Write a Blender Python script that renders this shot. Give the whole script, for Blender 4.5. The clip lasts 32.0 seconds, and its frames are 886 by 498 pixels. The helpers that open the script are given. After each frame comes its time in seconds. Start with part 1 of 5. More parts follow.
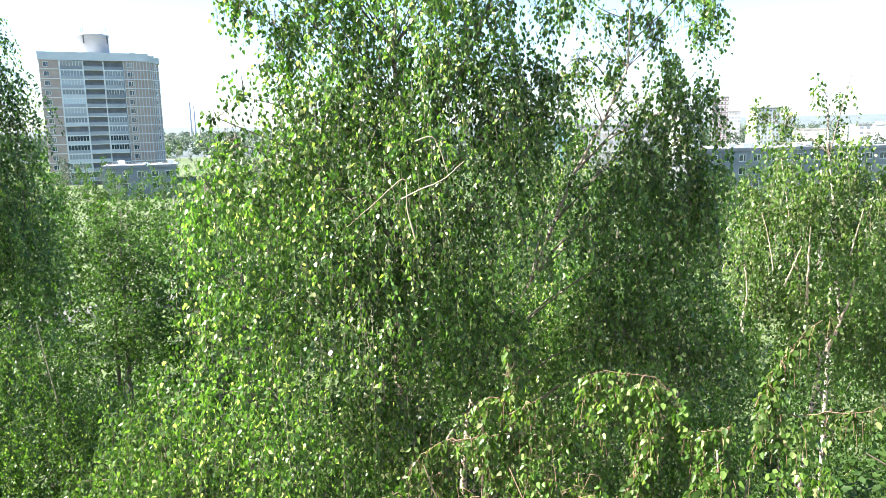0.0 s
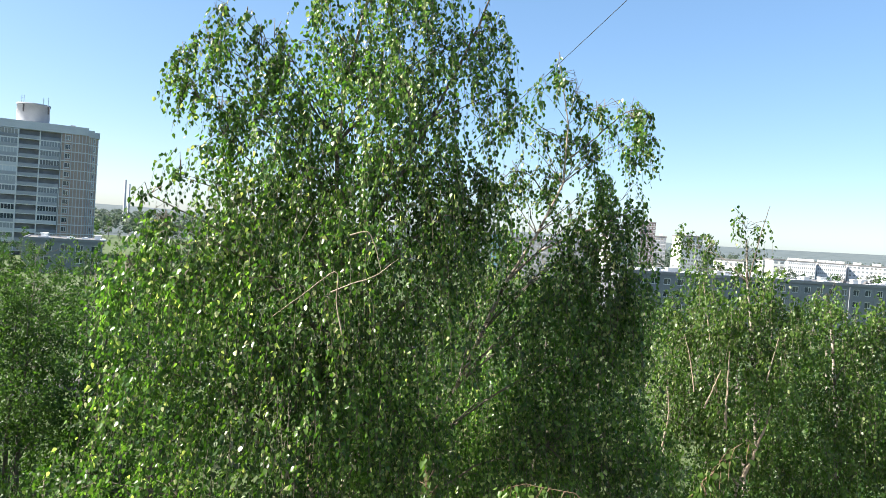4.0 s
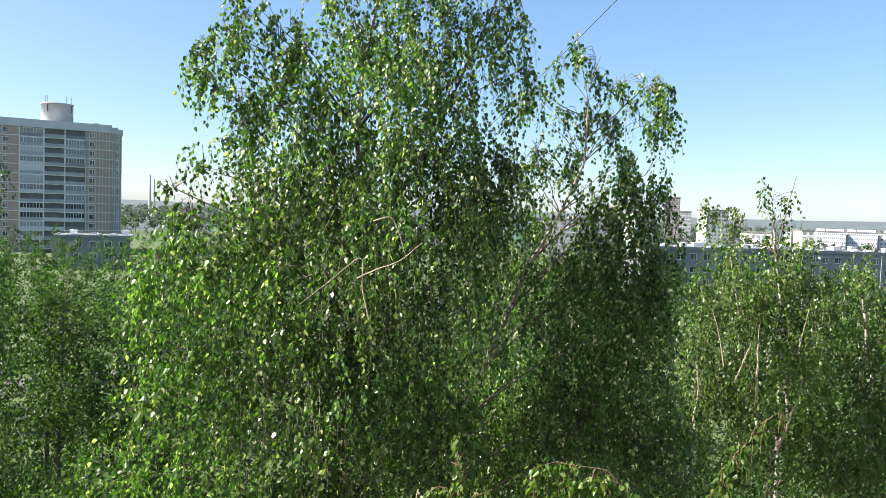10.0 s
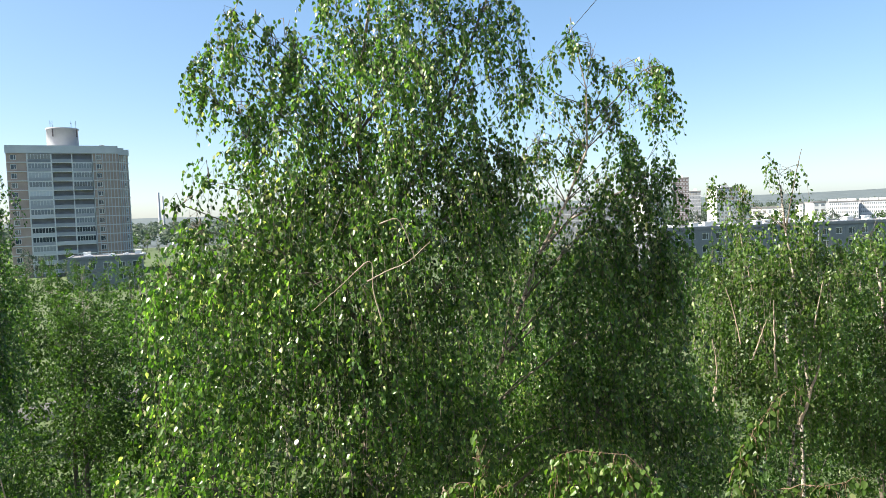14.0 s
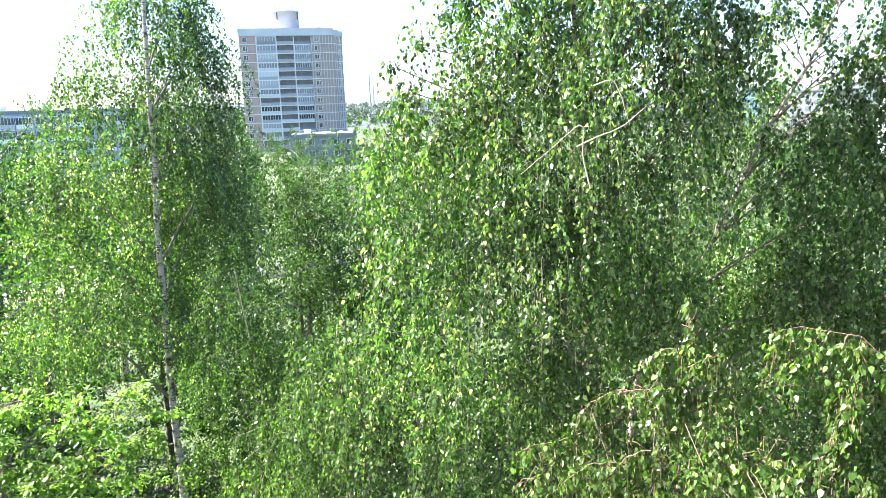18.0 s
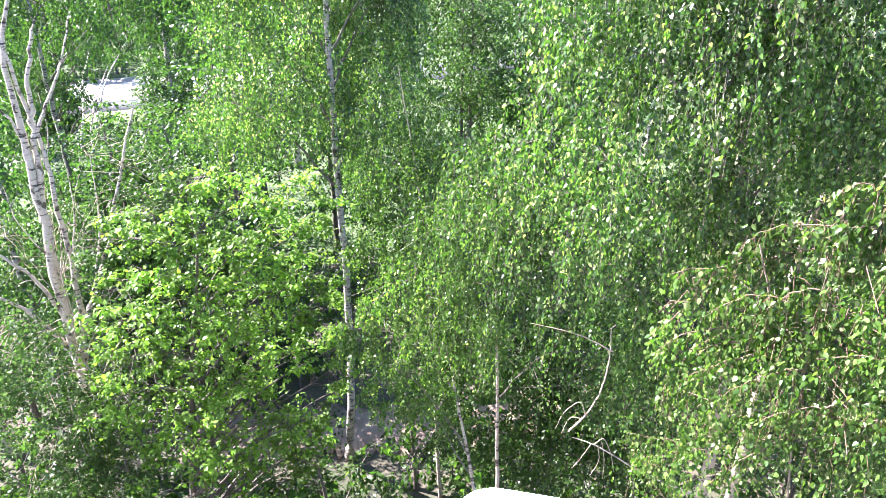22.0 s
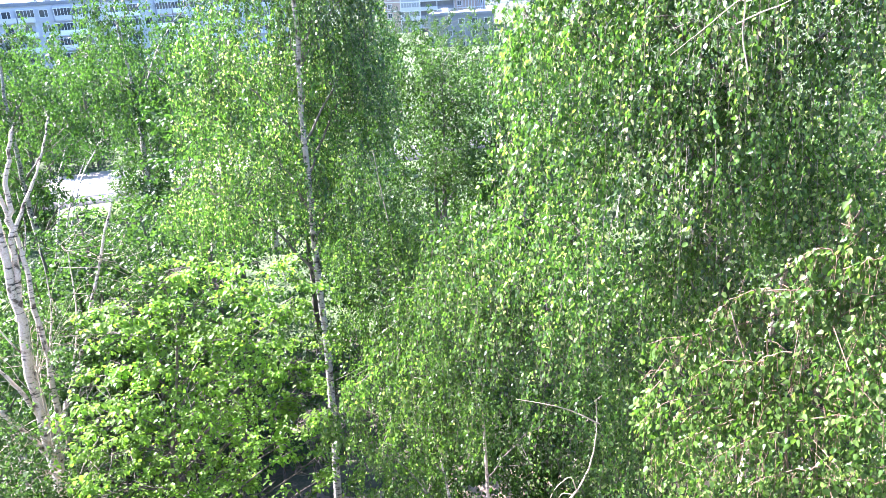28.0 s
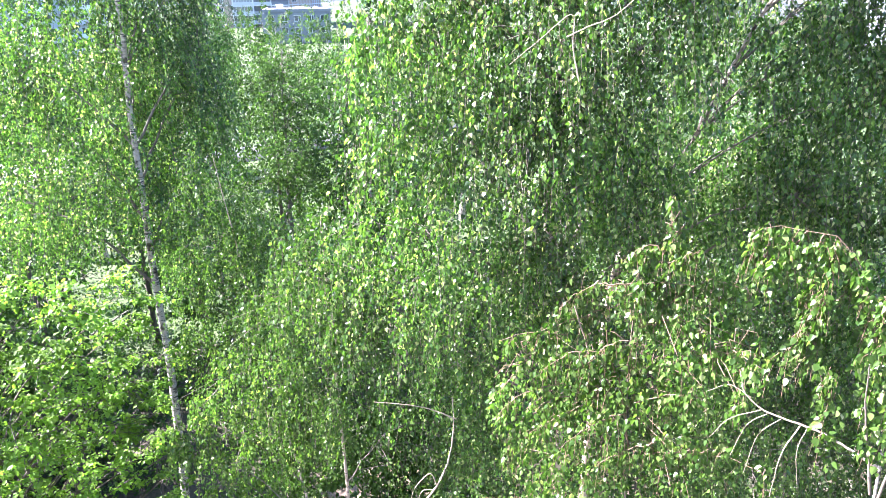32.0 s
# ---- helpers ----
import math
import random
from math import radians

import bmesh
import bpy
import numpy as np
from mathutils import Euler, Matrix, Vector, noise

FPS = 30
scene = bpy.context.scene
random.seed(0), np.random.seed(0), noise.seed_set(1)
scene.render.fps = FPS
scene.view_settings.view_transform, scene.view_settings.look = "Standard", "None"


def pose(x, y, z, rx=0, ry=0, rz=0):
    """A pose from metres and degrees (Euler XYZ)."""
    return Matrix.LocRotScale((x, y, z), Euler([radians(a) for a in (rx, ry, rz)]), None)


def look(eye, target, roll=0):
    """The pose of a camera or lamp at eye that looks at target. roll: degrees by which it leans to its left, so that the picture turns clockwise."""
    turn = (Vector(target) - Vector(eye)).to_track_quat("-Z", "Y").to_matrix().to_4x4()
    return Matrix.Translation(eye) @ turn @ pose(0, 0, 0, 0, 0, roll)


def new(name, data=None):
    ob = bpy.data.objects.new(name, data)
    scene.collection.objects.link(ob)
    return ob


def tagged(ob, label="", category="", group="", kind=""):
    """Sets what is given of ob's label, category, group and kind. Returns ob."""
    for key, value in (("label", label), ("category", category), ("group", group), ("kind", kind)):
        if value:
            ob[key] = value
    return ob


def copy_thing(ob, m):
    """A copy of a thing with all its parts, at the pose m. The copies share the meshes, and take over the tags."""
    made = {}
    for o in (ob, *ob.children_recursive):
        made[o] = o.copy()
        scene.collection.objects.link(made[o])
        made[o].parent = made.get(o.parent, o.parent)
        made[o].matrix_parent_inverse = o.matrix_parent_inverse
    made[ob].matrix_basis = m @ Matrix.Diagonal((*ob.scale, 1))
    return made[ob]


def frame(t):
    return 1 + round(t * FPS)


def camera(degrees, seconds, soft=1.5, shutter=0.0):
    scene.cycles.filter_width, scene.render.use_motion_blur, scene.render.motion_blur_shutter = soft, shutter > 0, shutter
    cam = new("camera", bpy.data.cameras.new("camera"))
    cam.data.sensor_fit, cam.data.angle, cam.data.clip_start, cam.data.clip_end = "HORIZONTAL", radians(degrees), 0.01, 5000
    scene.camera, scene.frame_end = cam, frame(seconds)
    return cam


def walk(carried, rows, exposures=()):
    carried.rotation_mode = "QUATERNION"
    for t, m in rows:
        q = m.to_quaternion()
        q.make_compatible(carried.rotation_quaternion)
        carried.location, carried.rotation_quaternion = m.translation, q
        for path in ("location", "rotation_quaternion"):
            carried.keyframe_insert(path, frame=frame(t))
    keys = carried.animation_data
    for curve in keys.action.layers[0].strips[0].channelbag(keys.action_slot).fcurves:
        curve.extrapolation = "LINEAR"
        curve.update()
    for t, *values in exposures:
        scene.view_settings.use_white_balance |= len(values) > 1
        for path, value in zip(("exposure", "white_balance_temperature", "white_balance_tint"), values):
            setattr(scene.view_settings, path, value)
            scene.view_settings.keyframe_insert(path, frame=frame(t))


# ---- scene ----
cam = camera(64.0, 32.0, 0.5)
PATH = [
    (0, pose(-0.019, -0.024, 16.046, 80.15, 0.98, 2.40)),
    (0.5, pose(-0.013, -0.012, 16.039, 80.95, 0.15, 2.03)),
    (1, pose(-0.013, 0.005, 16.033, 82.04, -0.67, 1.45)),
    (1.5, pose(-0.009, 0.014, 16.026, 83.45, -1.55, 0.66)),
    (2, pose(-0.014, 0.045, 16.017, 84.90, -2.24, -0.34)),
    (2.5, pose(-0.004, 0.050, 16.017, 86.21, -2.86, -1.28)),
    (3, pose(0.001, 0.046, 16.020, 87.22, -3.42, -1.92)),
    (3.5, pose(-0.001, 0.039, 16.014, 88.03, -3.90, -2.40)),
    (5.5, pose(-0.009, 0.050, 16.012, 89.08, -4.08, -2.65)),
    (6, pose(-0.013, 0.037, 16.011, 89.43, -3.97, -2.73)),
    (6.5, pose(-0.007, 0.040, 16.015, 89.58, -3.80, -2.82)),
    (7, pose(-0.006, 0.033, 16.017, 89.49, -3.56, -2.68)),
    (7.5, pose(-0.011, 0.044, 16.016, 89.15, -3.14, -2.43)),
    (8, pose(-0.016, 0.043, 16.015, 88.60, -2.65, -1.98)),
    (8.5, pose(-0.014, 0.039, 16.014, 88.12, -2.30, -1.45)),
    (9, pose(-0.020, 0.038, 16.012, 87.66, -2.09, -1.08)),
    (9.5, pose(-0.012, 0.033, 16.008, 87.29, -1.97, -0.80)),
    (10, pose(-0.006, 0.024, 16.009, 87.07, -1.91, -0.74)),
    (10.5, pose(-0.007, 0.013, 16.000, 86.93, -1.74, -0.66)),
    (11, pose(-0.002, 0.007, 16.004, 86.90, -1.39, -0.63)),
    (11.5, pose(-0.004, 0.025, 16.007, 86.76, -1.00, -0.30)),
    (12, pose(0.005, 0.024, 16.009, 86.74, -0.45, 0.01)),
    (12.5, pose(0.007, 0.016, 16.005, 86.73, 0.35, -0.05)),
    (13, pose(0.000, -0.000, 16.000, 86.74, 1.12, -0.06)),
    (13.5, pose(0.015, 0.003, 16.017, 86.89, 1.82, -0.27)),
    (15.5, pose(0.030, -0.094, 16.004, 84.51, 3.08, 0.78)),
    (16, pose(0.016, -0.088, 15.948, 82.51, 2.69, 2.04)),
    (16.5, pose(-0.010, -0.038, 15.838, 80.66, 1.96, 3.75)),
    (17, pose(-0.023, -0.027, 15.811, 79.74, 1.54, 6.54)),
    (17.5, pose(-0.030, -0.016, 15.800, 78.60, 1.45, 10.99)),
    (18, pose(-0.077, 0.011, 15.833, 78.04, 1.61, 15.94)),
    (18.5, pose(-0.120, 0.069, 15.794, 75.08, 3.10, 22.10)),
    (19, pose(-0.139, 0.105, 15.782, 71.64, 3.99, 27.39)),
    (19.5, pose(-0.161, 0.114, 15.764, 67.94, 4.51, 30.40)),
    (20, pose(-0.171, 0.139, 15.750, 64.87, 4.13, 31.09)),
    (20.5, pose(-0.123, 0.134, 15.753, 62.34, 3.31, 30.15)),
    (21, pose(-0.127, 0.128, 15.752, 61.97, 2.38, 29.59)),
    (21.5, pose(-0.133, 0.122, 15.753, 62.29, 1.56, 29.33)),
    (22, pose(-0.131, 0.111, 15.763, 63.06, 1.12, 29.36)),
    (22.5, pose(-0.131, 0.103, 15.769, 63.97, 1.01, 29.45)),
    (23, pose(-0.126, 0.111, 15.790, 64.90, 1.58, 29.21)),
    (23.5, pose(-0.128, 0.117, 15.792, 65.92, 2.40, 28.91)),
    (24, pose(-0.122, 0.110, 15.792, 66.95, 3.00, 28.76)),
    (24.5, pose(-0.118, 0.097, 15.804, 67.93, 3.38, 28.73)),
    (25, pose(-0.119, 0.091, 15.799, 68.99, 3.31, 28.80)),
    (25.5, pose(-0.129, 0.092, 15.813, 69.63, 2.90, 28.81)),
    (27.5, pose(-0.112, 0.027, 15.841, 69.57, 2.70, 27.42)),
    (28, pose(-0.088, 0.022, 15.842, 69.19, 2.95, 26.73)),
    (28.5, pose(-0.067, 0.053, 15.890, 68.00, 3.19, 25.84)),
    (29, pose(-0.065, 0.044, 15.896, 67.18, 3.28, 24.65)),
    (29.5, pose(-0.074, 0.050, 15.884, 66.90, 3.34, 23.15)),
    (30, pose(-0.085, 0.033, 15.877, 67.04, 2.77, 21.31)),
    (30.5, pose(-0.120, -0.005, 15.907, 67.58, 1.91, 19.02)),
    (31, pose(-0.145, -0.026, 15.928, 68.29, 1.19, 16.66)),
    (31.5, pose(-0.151, -0.027, 15.930, 68.49, 0.60, 15.26)),
    (32, pose(-0.144, -0.024, 15.919, 68.69, 0.64, 14.33)),
]
EXPOSURES = [(0, 2.83, 6500, 10), (1.5, 2.78, 6500, 10), (2.5, 2.55, 6450, 9), (3.0, 2.46, 6425, 8), (3.5, 2.02, 6530, 9), (6, 1.70, 6530, 9), (8, 1.70, 6530, 9), (10, 1.84, 6600, 9),
             (13, 1.86, 6680, 9), (15.5, 1.72, 6620, 8), (16.2, 2.09, 6500, 11), (17, 2.84, 6250, 16), (18, 3.08, 6050, 17), (20, 3.17, 5900, 22),
             (25, 3.53, 5600, 29), (32, 3.45, 5700, 27)]
walk(cam, PATH, EXPOSURES)

# ---- light ----
SUN_AZ, SUN_EL = -98.0, 41.0          # degrees: from +y towards +x, and above the horizon
world = bpy.data.worlds.new("sky")
scene.world = world
world.use_nodes = True
wn = world.node_tree.nodes
sky = wn.new("ShaderNodeTexSky")
sky.sky_type = "NISHITA"
sky.sun_disc = False
sky.sun_elevation = radians(SUN_EL)
sky.sun_rotation = radians(SUN_AZ)
sky.altitude = 2200
sky.air_density, sky.dust_density, sky.ozone_density = 1.0, 5.0, 3.6
soften, deepen = wn.new("ShaderNodeGamma"), wn.new("ShaderNodeHueSaturation")
soften.inputs["Gamma"].default_value, deepen.inputs["Saturation"].default_value = 0.64, 1.3
world.node_tree.links.new(sky.outputs[0], soften.inputs["Color"])
world.node_tree.links.new(soften.outputs[0], deepen.inputs["Color"])
world.node_tree.links.new(deepen.outputs[0], wn["Background"].inputs["Color"])
wn["Background"].inputs["Strength"].default_value = 0.115
sun = new("sun", bpy.data.lights.new("sun", "SUN"))
sun.data.energy, sun.data.angle, sun.data.color = 5.0, radians(0.5), (1.0, 0.94, 0.84)
sa, se = radians(SUN_AZ), radians(SUN_EL)
SUN_WAY = Vector((math.sin(sa) * math.cos(se), math.cos(sa) * math.cos(se), math.sin(se)))
sun.matrix_world = look(SUN_WAY * 60, (0, 0, 0))

# ---- materials ----
def nodes_of(name):
    m = bpy.data.materials.new(name)
    m.use_nodes = True
    return m, m.node_tree.nodes, m.node_tree.links, m.node_tree.nodes["Principled BSDF"]


def ramp(nd, stops):
    r = nd.new("ShaderNodeValToRGB")
    while len(r.color_ramp.elements) < len(stops):
        r.color_ramp.elements.new(0.5)
    for e, (p, c) in zip(r.color_ramp.elements, stops):
        e.position, e.color = p, (*c, 1)
    return r


def surface(name, stops, scale=8.0, rough=0.8, bump=0.3, fine=60.0, metal=0.0, stretch=(1, 1, 1), spec=0.4):
    """A surface with stains at one scale and grain at another, in the object's own metres."""
    m, nd, ln, bs = nodes_of(name)
    tc, mp = nd.new("ShaderNodeTexCoord"), nd.new("ShaderNodeMapping")
    mp.inputs["Scale"].default_value = stretch
    ln.new(tc.outputs["Object"], mp.inputs["Vector"])
    a, b = nd.new("ShaderNodeTexNoise"), nd.new("ShaderNodeTexNoise")
    a.inputs["Scale"].default_value, a.inputs["Detail"].default_value = scale, 6
    b.inputs["Scale"].default_value, b.inputs["Detail"].default_value = fine, 4
    mix = nd.new("ShaderNodeMath")
    mix.operation = "MULTIPLY_ADD"
    mix.inputs[1].default_value = 0.35
    sub = nd.new("ShaderNodeMath")
    sub.operation = "MULTIPLY"
    sub.inputs[1].default_value = 0.65
    ln.new(mp.outputs[0], a.inputs["Vector"]), ln.new(mp.outputs[0], b.inputs["Vector"])
    ln.new(a.outputs[0], sub.inputs[0]), ln.new(b.outputs[0], mix.inputs[0]), ln.new(sub.outputs[0], mix.inputs[2])
    r = ramp(nd, stops)
    ln.new(mix.outputs[0], r.inputs[0]), ln.new(r.outputs[0], bs.inputs["Base Color"])
    bs.inputs["Roughness"].default_value, bs.inputs["Metallic"].default_value = rough, metal
    bs.inputs["Specular IOR Level"].default_value = spec
    if bump:
        bp = nd.new("ShaderNodeBump")
        bp.inputs["Strength"].default_value, bp.inputs["Distance"].default_value = bump, 0.02
        ln.new(b.outputs[0], bp.inputs["Height"]), ln.new(bp.outputs[0], bs.inputs["Normal"])
    return m


def foliage(name, stops, through_colour, rough=0.3, share=0.5, gloss=0.6):
    """Thin leaves: each one its own green, glossy on top, and light shining through."""
    m, nd, ln, bs = nodes_of(name)
    geo = nd.new("ShaderNodeNewGeometry")
    r = ramp(nd, stops)
    ln.new(geo.outputs["Random Per Island"], r.inputs[0])
    tc, nz = nd.new("ShaderNodeTexCoord"), nd.new("ShaderNodeTexNoise")
    nz.inputs["Scale"].default_value = 0.9
    ln.new(tc.outputs["Object"], nz.inputs["Vector"])
    hsv = nd.new("ShaderNodeHueSaturation")
    mr = nd.new("ShaderNodeMapRange")
    mr.inputs["From Min"].default_value, mr.inputs["From Max"].default_value = 0.3, 0.7
    mr.inputs["To Min"].default_value, mr.inputs["To Max"].default_value = 0.6, 1.4
    ln.new(nz.outputs[0], mr.inputs["Value"]), ln.new(mr.outputs[0], hsv.inputs["Value"])
    ln.new(r.outputs[0], hsv.inputs["Color"]), ln.new(hsv.outputs[0], bs.inputs["Base Color"])
    bs.inputs["Roughness"].default_value, bs.inputs["Specular IOR Level"].default_value = rough, gloss
    tr, mx = nd.new("ShaderNodeBsdfTranslucent"), nd.new("ShaderNodeMixShader")
    tint = nd.new("ShaderNodeMix")
    tint.data_type, tint.blend_type = "RGBA", "MULTIPLY"
    tint.inputs["Factor"].default_value = 1.0
    ln.new(hsv.outputs[0], tint.inputs["A"])
    tint.inputs["B"].default_value = (*through_colour, 1)
    ln.new(tint.outputs["Result"], tr.inputs["Color"])
    mx.inputs[0].default_value = share
    ln.new(bs.outputs[0], mx.inputs[1]), ln.new(tr.outputs[0], mx.inputs[2])
    ln.new(mx.outputs[0], nd["Material Output"].inputs["Surface"])
    return m


def birch_bark(name, white=(0.42, 0.375, 0.325), cut=0.37):
    """White bark with dark cross streaks, and black cracked patches."""
    m, nd, ln, bs = nodes_of(name)
    tc, mp = nd.new("ShaderNodeTexCoord"), nd.new("ShaderNodeMapping")
    mp.inputs["Scale"].default_value = (3.0, 3.0, 16.0)
    ln.new(tc.outputs["Object"], mp.inputs["Vector"])
    streak, patch, grain = (nd.new("ShaderNodeTexNoise") for _ in range(3))
    streak.inputs["Scale"].default_value, streak.inputs["Detail"].default_value = 1.6, 5
    patch.inputs["Scale"].default_value, patch.inputs["Detail"].default_value = 5.5, 7
    grain.inputs["Scale"].default_value = 45
    ln.new(mp.outputs[0], streak.inputs["Vector"])
    ln.new(tc.outputs["Object"], patch.inputs["Vector"]), ln.new(tc.outputs["Object"], grain.inputs["Vector"])
    dark = (0.045, 0.04, 0.035)
    r1 = ramp(nd, [(cut, dark), (cut + 0.08, white), (1.0, (white[0] * 1.15, white[1] * 1.13, white[2] * 1.1))])
    r2 = ramp(nd, [(cut, (0.16, 0.14, 0.12)), (cut + 0.08, (1, 1, 1))])
    r3 = ramp(nd, [(0.3, (0.72, 0.68, 0.62)), (0.7, (1, 1, 1))])
    ln.new(streak.outputs[0], r1.inputs[0]), ln.new(patch.outputs[0], r2.inputs[0]), ln.new(grain.outputs[0], r3.inputs[0])
    prev = r1.outputs[0]
    for r in (r2, r3):
        mul = nd.new("ShaderNodeMix")
        mul.data_type, mul.blend_type = "RGBA", "MULTIPLY"
        mul.inputs["Factor"].default_value = 1.0
        ln.new(prev, mul.inputs["A"]), ln.new(r.outputs[0], mul.inputs["B"])
        prev = mul.outputs["Result"]
    ln.new(prev, bs.inputs["Base Color"])
    bs.inputs["Roughness"].default_value = 0.7
    bp = nd.new("ShaderNodeBump")
    bp.inputs["Strength"].default_value, bp.inputs["Distance"].default_value = 0.5, 0.02
    ln.new(streak.outputs[0], bp.inputs["Height"]), ln.new(bp.outputs[0], bs.inputs["Normal"])
    return m


def glass(name, tint=(0.03, 0.04, 0.05), rough=0.06):
    m, nd, ln, bs = nodes_of(name)
    oi = nd.new("ShaderNodeObjectInfo")
    r = ramp(nd, [(0.0, tint), (0.55, tuple(c * 1.6 for c in tint)), (0.62, (0.16, 0.16, 0.15)), (0.75, tuple(c * 1.2 for c in tint)), (0.9, (0.22, 0.21, 0.19))])
    ln.new(oi.outputs["Random"], r.inputs[0]), ln.new(r.outputs[0], bs.inputs["Base Color"])
    bs.inputs["Roughness"].default_value, bs.inputs["Specular IOR Level"].default_value = rough, 0.6
    return m


# palest stops: sun glints put into the colour, together with pale leaf undersides
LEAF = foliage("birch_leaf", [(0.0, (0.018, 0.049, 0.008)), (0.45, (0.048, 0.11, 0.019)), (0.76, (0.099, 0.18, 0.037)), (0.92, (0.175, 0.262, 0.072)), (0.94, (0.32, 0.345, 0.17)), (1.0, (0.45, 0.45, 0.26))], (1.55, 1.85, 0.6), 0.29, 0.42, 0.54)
# birch green taken down, so crown shade is partly in the leaf colour
LEAF_NEAR = foliage("dimmed_birch_leaf", [(0.0, (0.018, 0.047, 0.008)), (0.5, (0.043, 0.088, 0.018)), (0.86, (0.077, 0.133, 0.032)), (0.95, (0.124, 0.184, 0.059)), (1.0, (0.205, 0.239, 0.119))], (1.55, 1.85, 0.6), 0.36, 0.4, 0.4)
LEAF_YOUNG = foliage("fresh_birch_leaf", [(0.0, (0.029, 0.070, 0.011)), (0.5, (0.063, 0.122, 0.021)), (0.88, (0.107, 0.172, 0.040)), (0.95, (0.167, 0.220, 0.076)), (1.0, (0.284, 0.310, 0.155))], (1.5, 1.8, 0.6), 0.36, 0.42, 0.4)
LEAF_LIME = foliage("maple_leaf", [(0.0, (0.086, 0.16, 0.024)), (0.5, (0.133, 0.226, 0.034)), (1.0, (0.182, 0.284, 0.05))], (1.45, 1.75, 0.6), 0.45, 0.54, 0.3)
LEAF_FAR = foliage("woodland_leaf", [(0.0, (0.024, 0.054, 0.013)), (0.5, (0.037, 0.076, 0.018)), (1.0, (0.058, 0.104, 0.026))], (1.45, 1.8, 0.7), 0.45, 0.45, 0.35)
LEAF_PALE = foliage("grey_green_leaf", [(0.0, (0.030, 0.057, 0.015)), (0.5, (0.044, 0.083, 0.023)), (1.0, (0.068, 0.116, 0.037))], (1.45, 1.7, 0.75), 0.46, 0.45, 0.22)
# far leaves greyed and lightened: distance haze sits in their colour
LEAF_HAZE = foliage("haze_greyed_leaf", [(0.0, (0.06, 0.08, 0.065)), (0.5, (0.075, 0.098, 0.078)), (1.0, (0.1, 0.122, 0.095))], (1.2, 1.4, 0.9), 0.6, 0.3, 0.2)
LEAF_SHRUB = foliage("shrub_leaf", [(0.0, (0.022, 0.051, 0.009)), (0.6, (0.039, 0.076, 0.013)), (1.0, (0.063, 0.106, 0.020))], (1.45, 1.85, 0.7), 0.45, 0.45, 0.35)
BARK = birch_bark("birch_bark")
BARK_TAN = birch_bark("tan_birch_bark", (0.4, 0.33, 0.27), 0.34)
BARK_DEAD = birch_bark("bleached_birch_bark", (0.55, 0.48, 0.4), 0.355)
TWIG = surface("birch_twig", [(0.3, (0.07, 0.055, 0.042)), (0.6, (0.15, 0.125, 0.1))], 12, 0.7, 0.2)
BARK_YOUNG = surface("young_brown_birch_bark", [(0.3, (0.12, 0.085, 0.06)), (0.65, (0.3, 0.235, 0.175))], 10, 0.7, 0.3, 60)
TWIG_RED = surface("young_reddish_twig", [(0.3, (0.08, 0.05, 0.033)), (0.65, (0.19, 0.125, 0.08))], 12, 0.6, 0.2)
TWIG_PALE = surface("bare_pale_wood", [(0.3, (0.22, 0.165, 0.115)), (0.65, (0.42, 0.34, 0.26))], 9, 0.7, 0.3)
BARK_BROWN = surface("brown_bark", [(0.3, (0.05, 0.042, 0.035)), (0.65, (0.14, 0.115, 0.09))], 7, 0.9, 0.6, 40, stretch=(3, 3, 0.7))
WEEDS = surface("weedy_ground", [(0.3, (0.035, 0.055, 0.02)), (0.5, (0.06, 0.09, 0.03)), (0.7, (0.085, 0.1, 0.045))], 0.6, 0.95, 0.6, 6)
SOIL = surface("woodland_floor", [(0.25, (0.03, 0.042, 0.016)), (0.45, (0.045, 0.048, 0.026)), (0.54, (0.085, 0.066, 0.046)), (0.6, (0.035, 0.052, 0.02))], 0.35, 0.95, 0.6, 9)
ASPHALT = surface("asphalt", [(0.3, (0.05, 0.05, 0.052)), (0.7, (0.095, 0.092, 0.09))], 0.8, 0.85, 0.3, 40)
FOOTPATH = surface("trodden_path", [(0.3, (0.15, 0.1, 0.068)), (0.5, (0.23, 0.165, 0.115)), (0.7, (0.3, 0.22, 0.16))], 1.6, 0.95, 0.5, 24)
PALE_ROAD = surface("pale_concrete_paving", [(0.3, (0.32, 0.285, 0.24)), (0.7, (0.47, 0.43, 0.37))], 0.5, 0.85, 0.2, 20)
GRASS = surface("grass", [(0.3, (0.07, 0.12, 0.025)), (0.7, (0.14, 0.19, 0.05))], 2.0, 0.9, 0.5, 30)
PANEL = surface("grey_concrete_panel", [(0.3, (0.43, 0.44, 0.46)), (0.7, (0.54, 0.55, 0.56))], 0.35, 0.85, 0.15, 6)
PANEL_PALE = surface("pale_concrete", [(0.3, (0.52, 0.52, 0.52)), (0.7, (0.64, 0.63, 0.61))], 0.4, 0.8, 0.15, 6)
WHITE = surface("white_paint", [(0.3, (0.74, 0.74, 0.73)), (0.7, (0.82, 0.82, 0.8))], 1.2, 0.6, 0.05, 25)
BROWN_TILE = surface("brown_facing_tile", [(0.3, (0.34, 0.25, 0.21)), (0.7, (0.44, 0.34, 0.29))], 0.6, 0.75, 0.15, 8)
# darker version of the panel grey; the shade on building fronts is baked in
PANEL_DIM = surface("shaded_grey_panel", [(0.3, (0.17, 0.18, 0.2)), (0.7, (0.24, 0.25, 0.27))], 0.3, 0.85, 0.1, 5)
DARK_CLAD = surface("dark_cladding", [(0.3, (0.07, 0.06, 0.06)), (0.7, (0.12, 0.1, 0.1))], 0.3, 0.6, 0.1, 5)
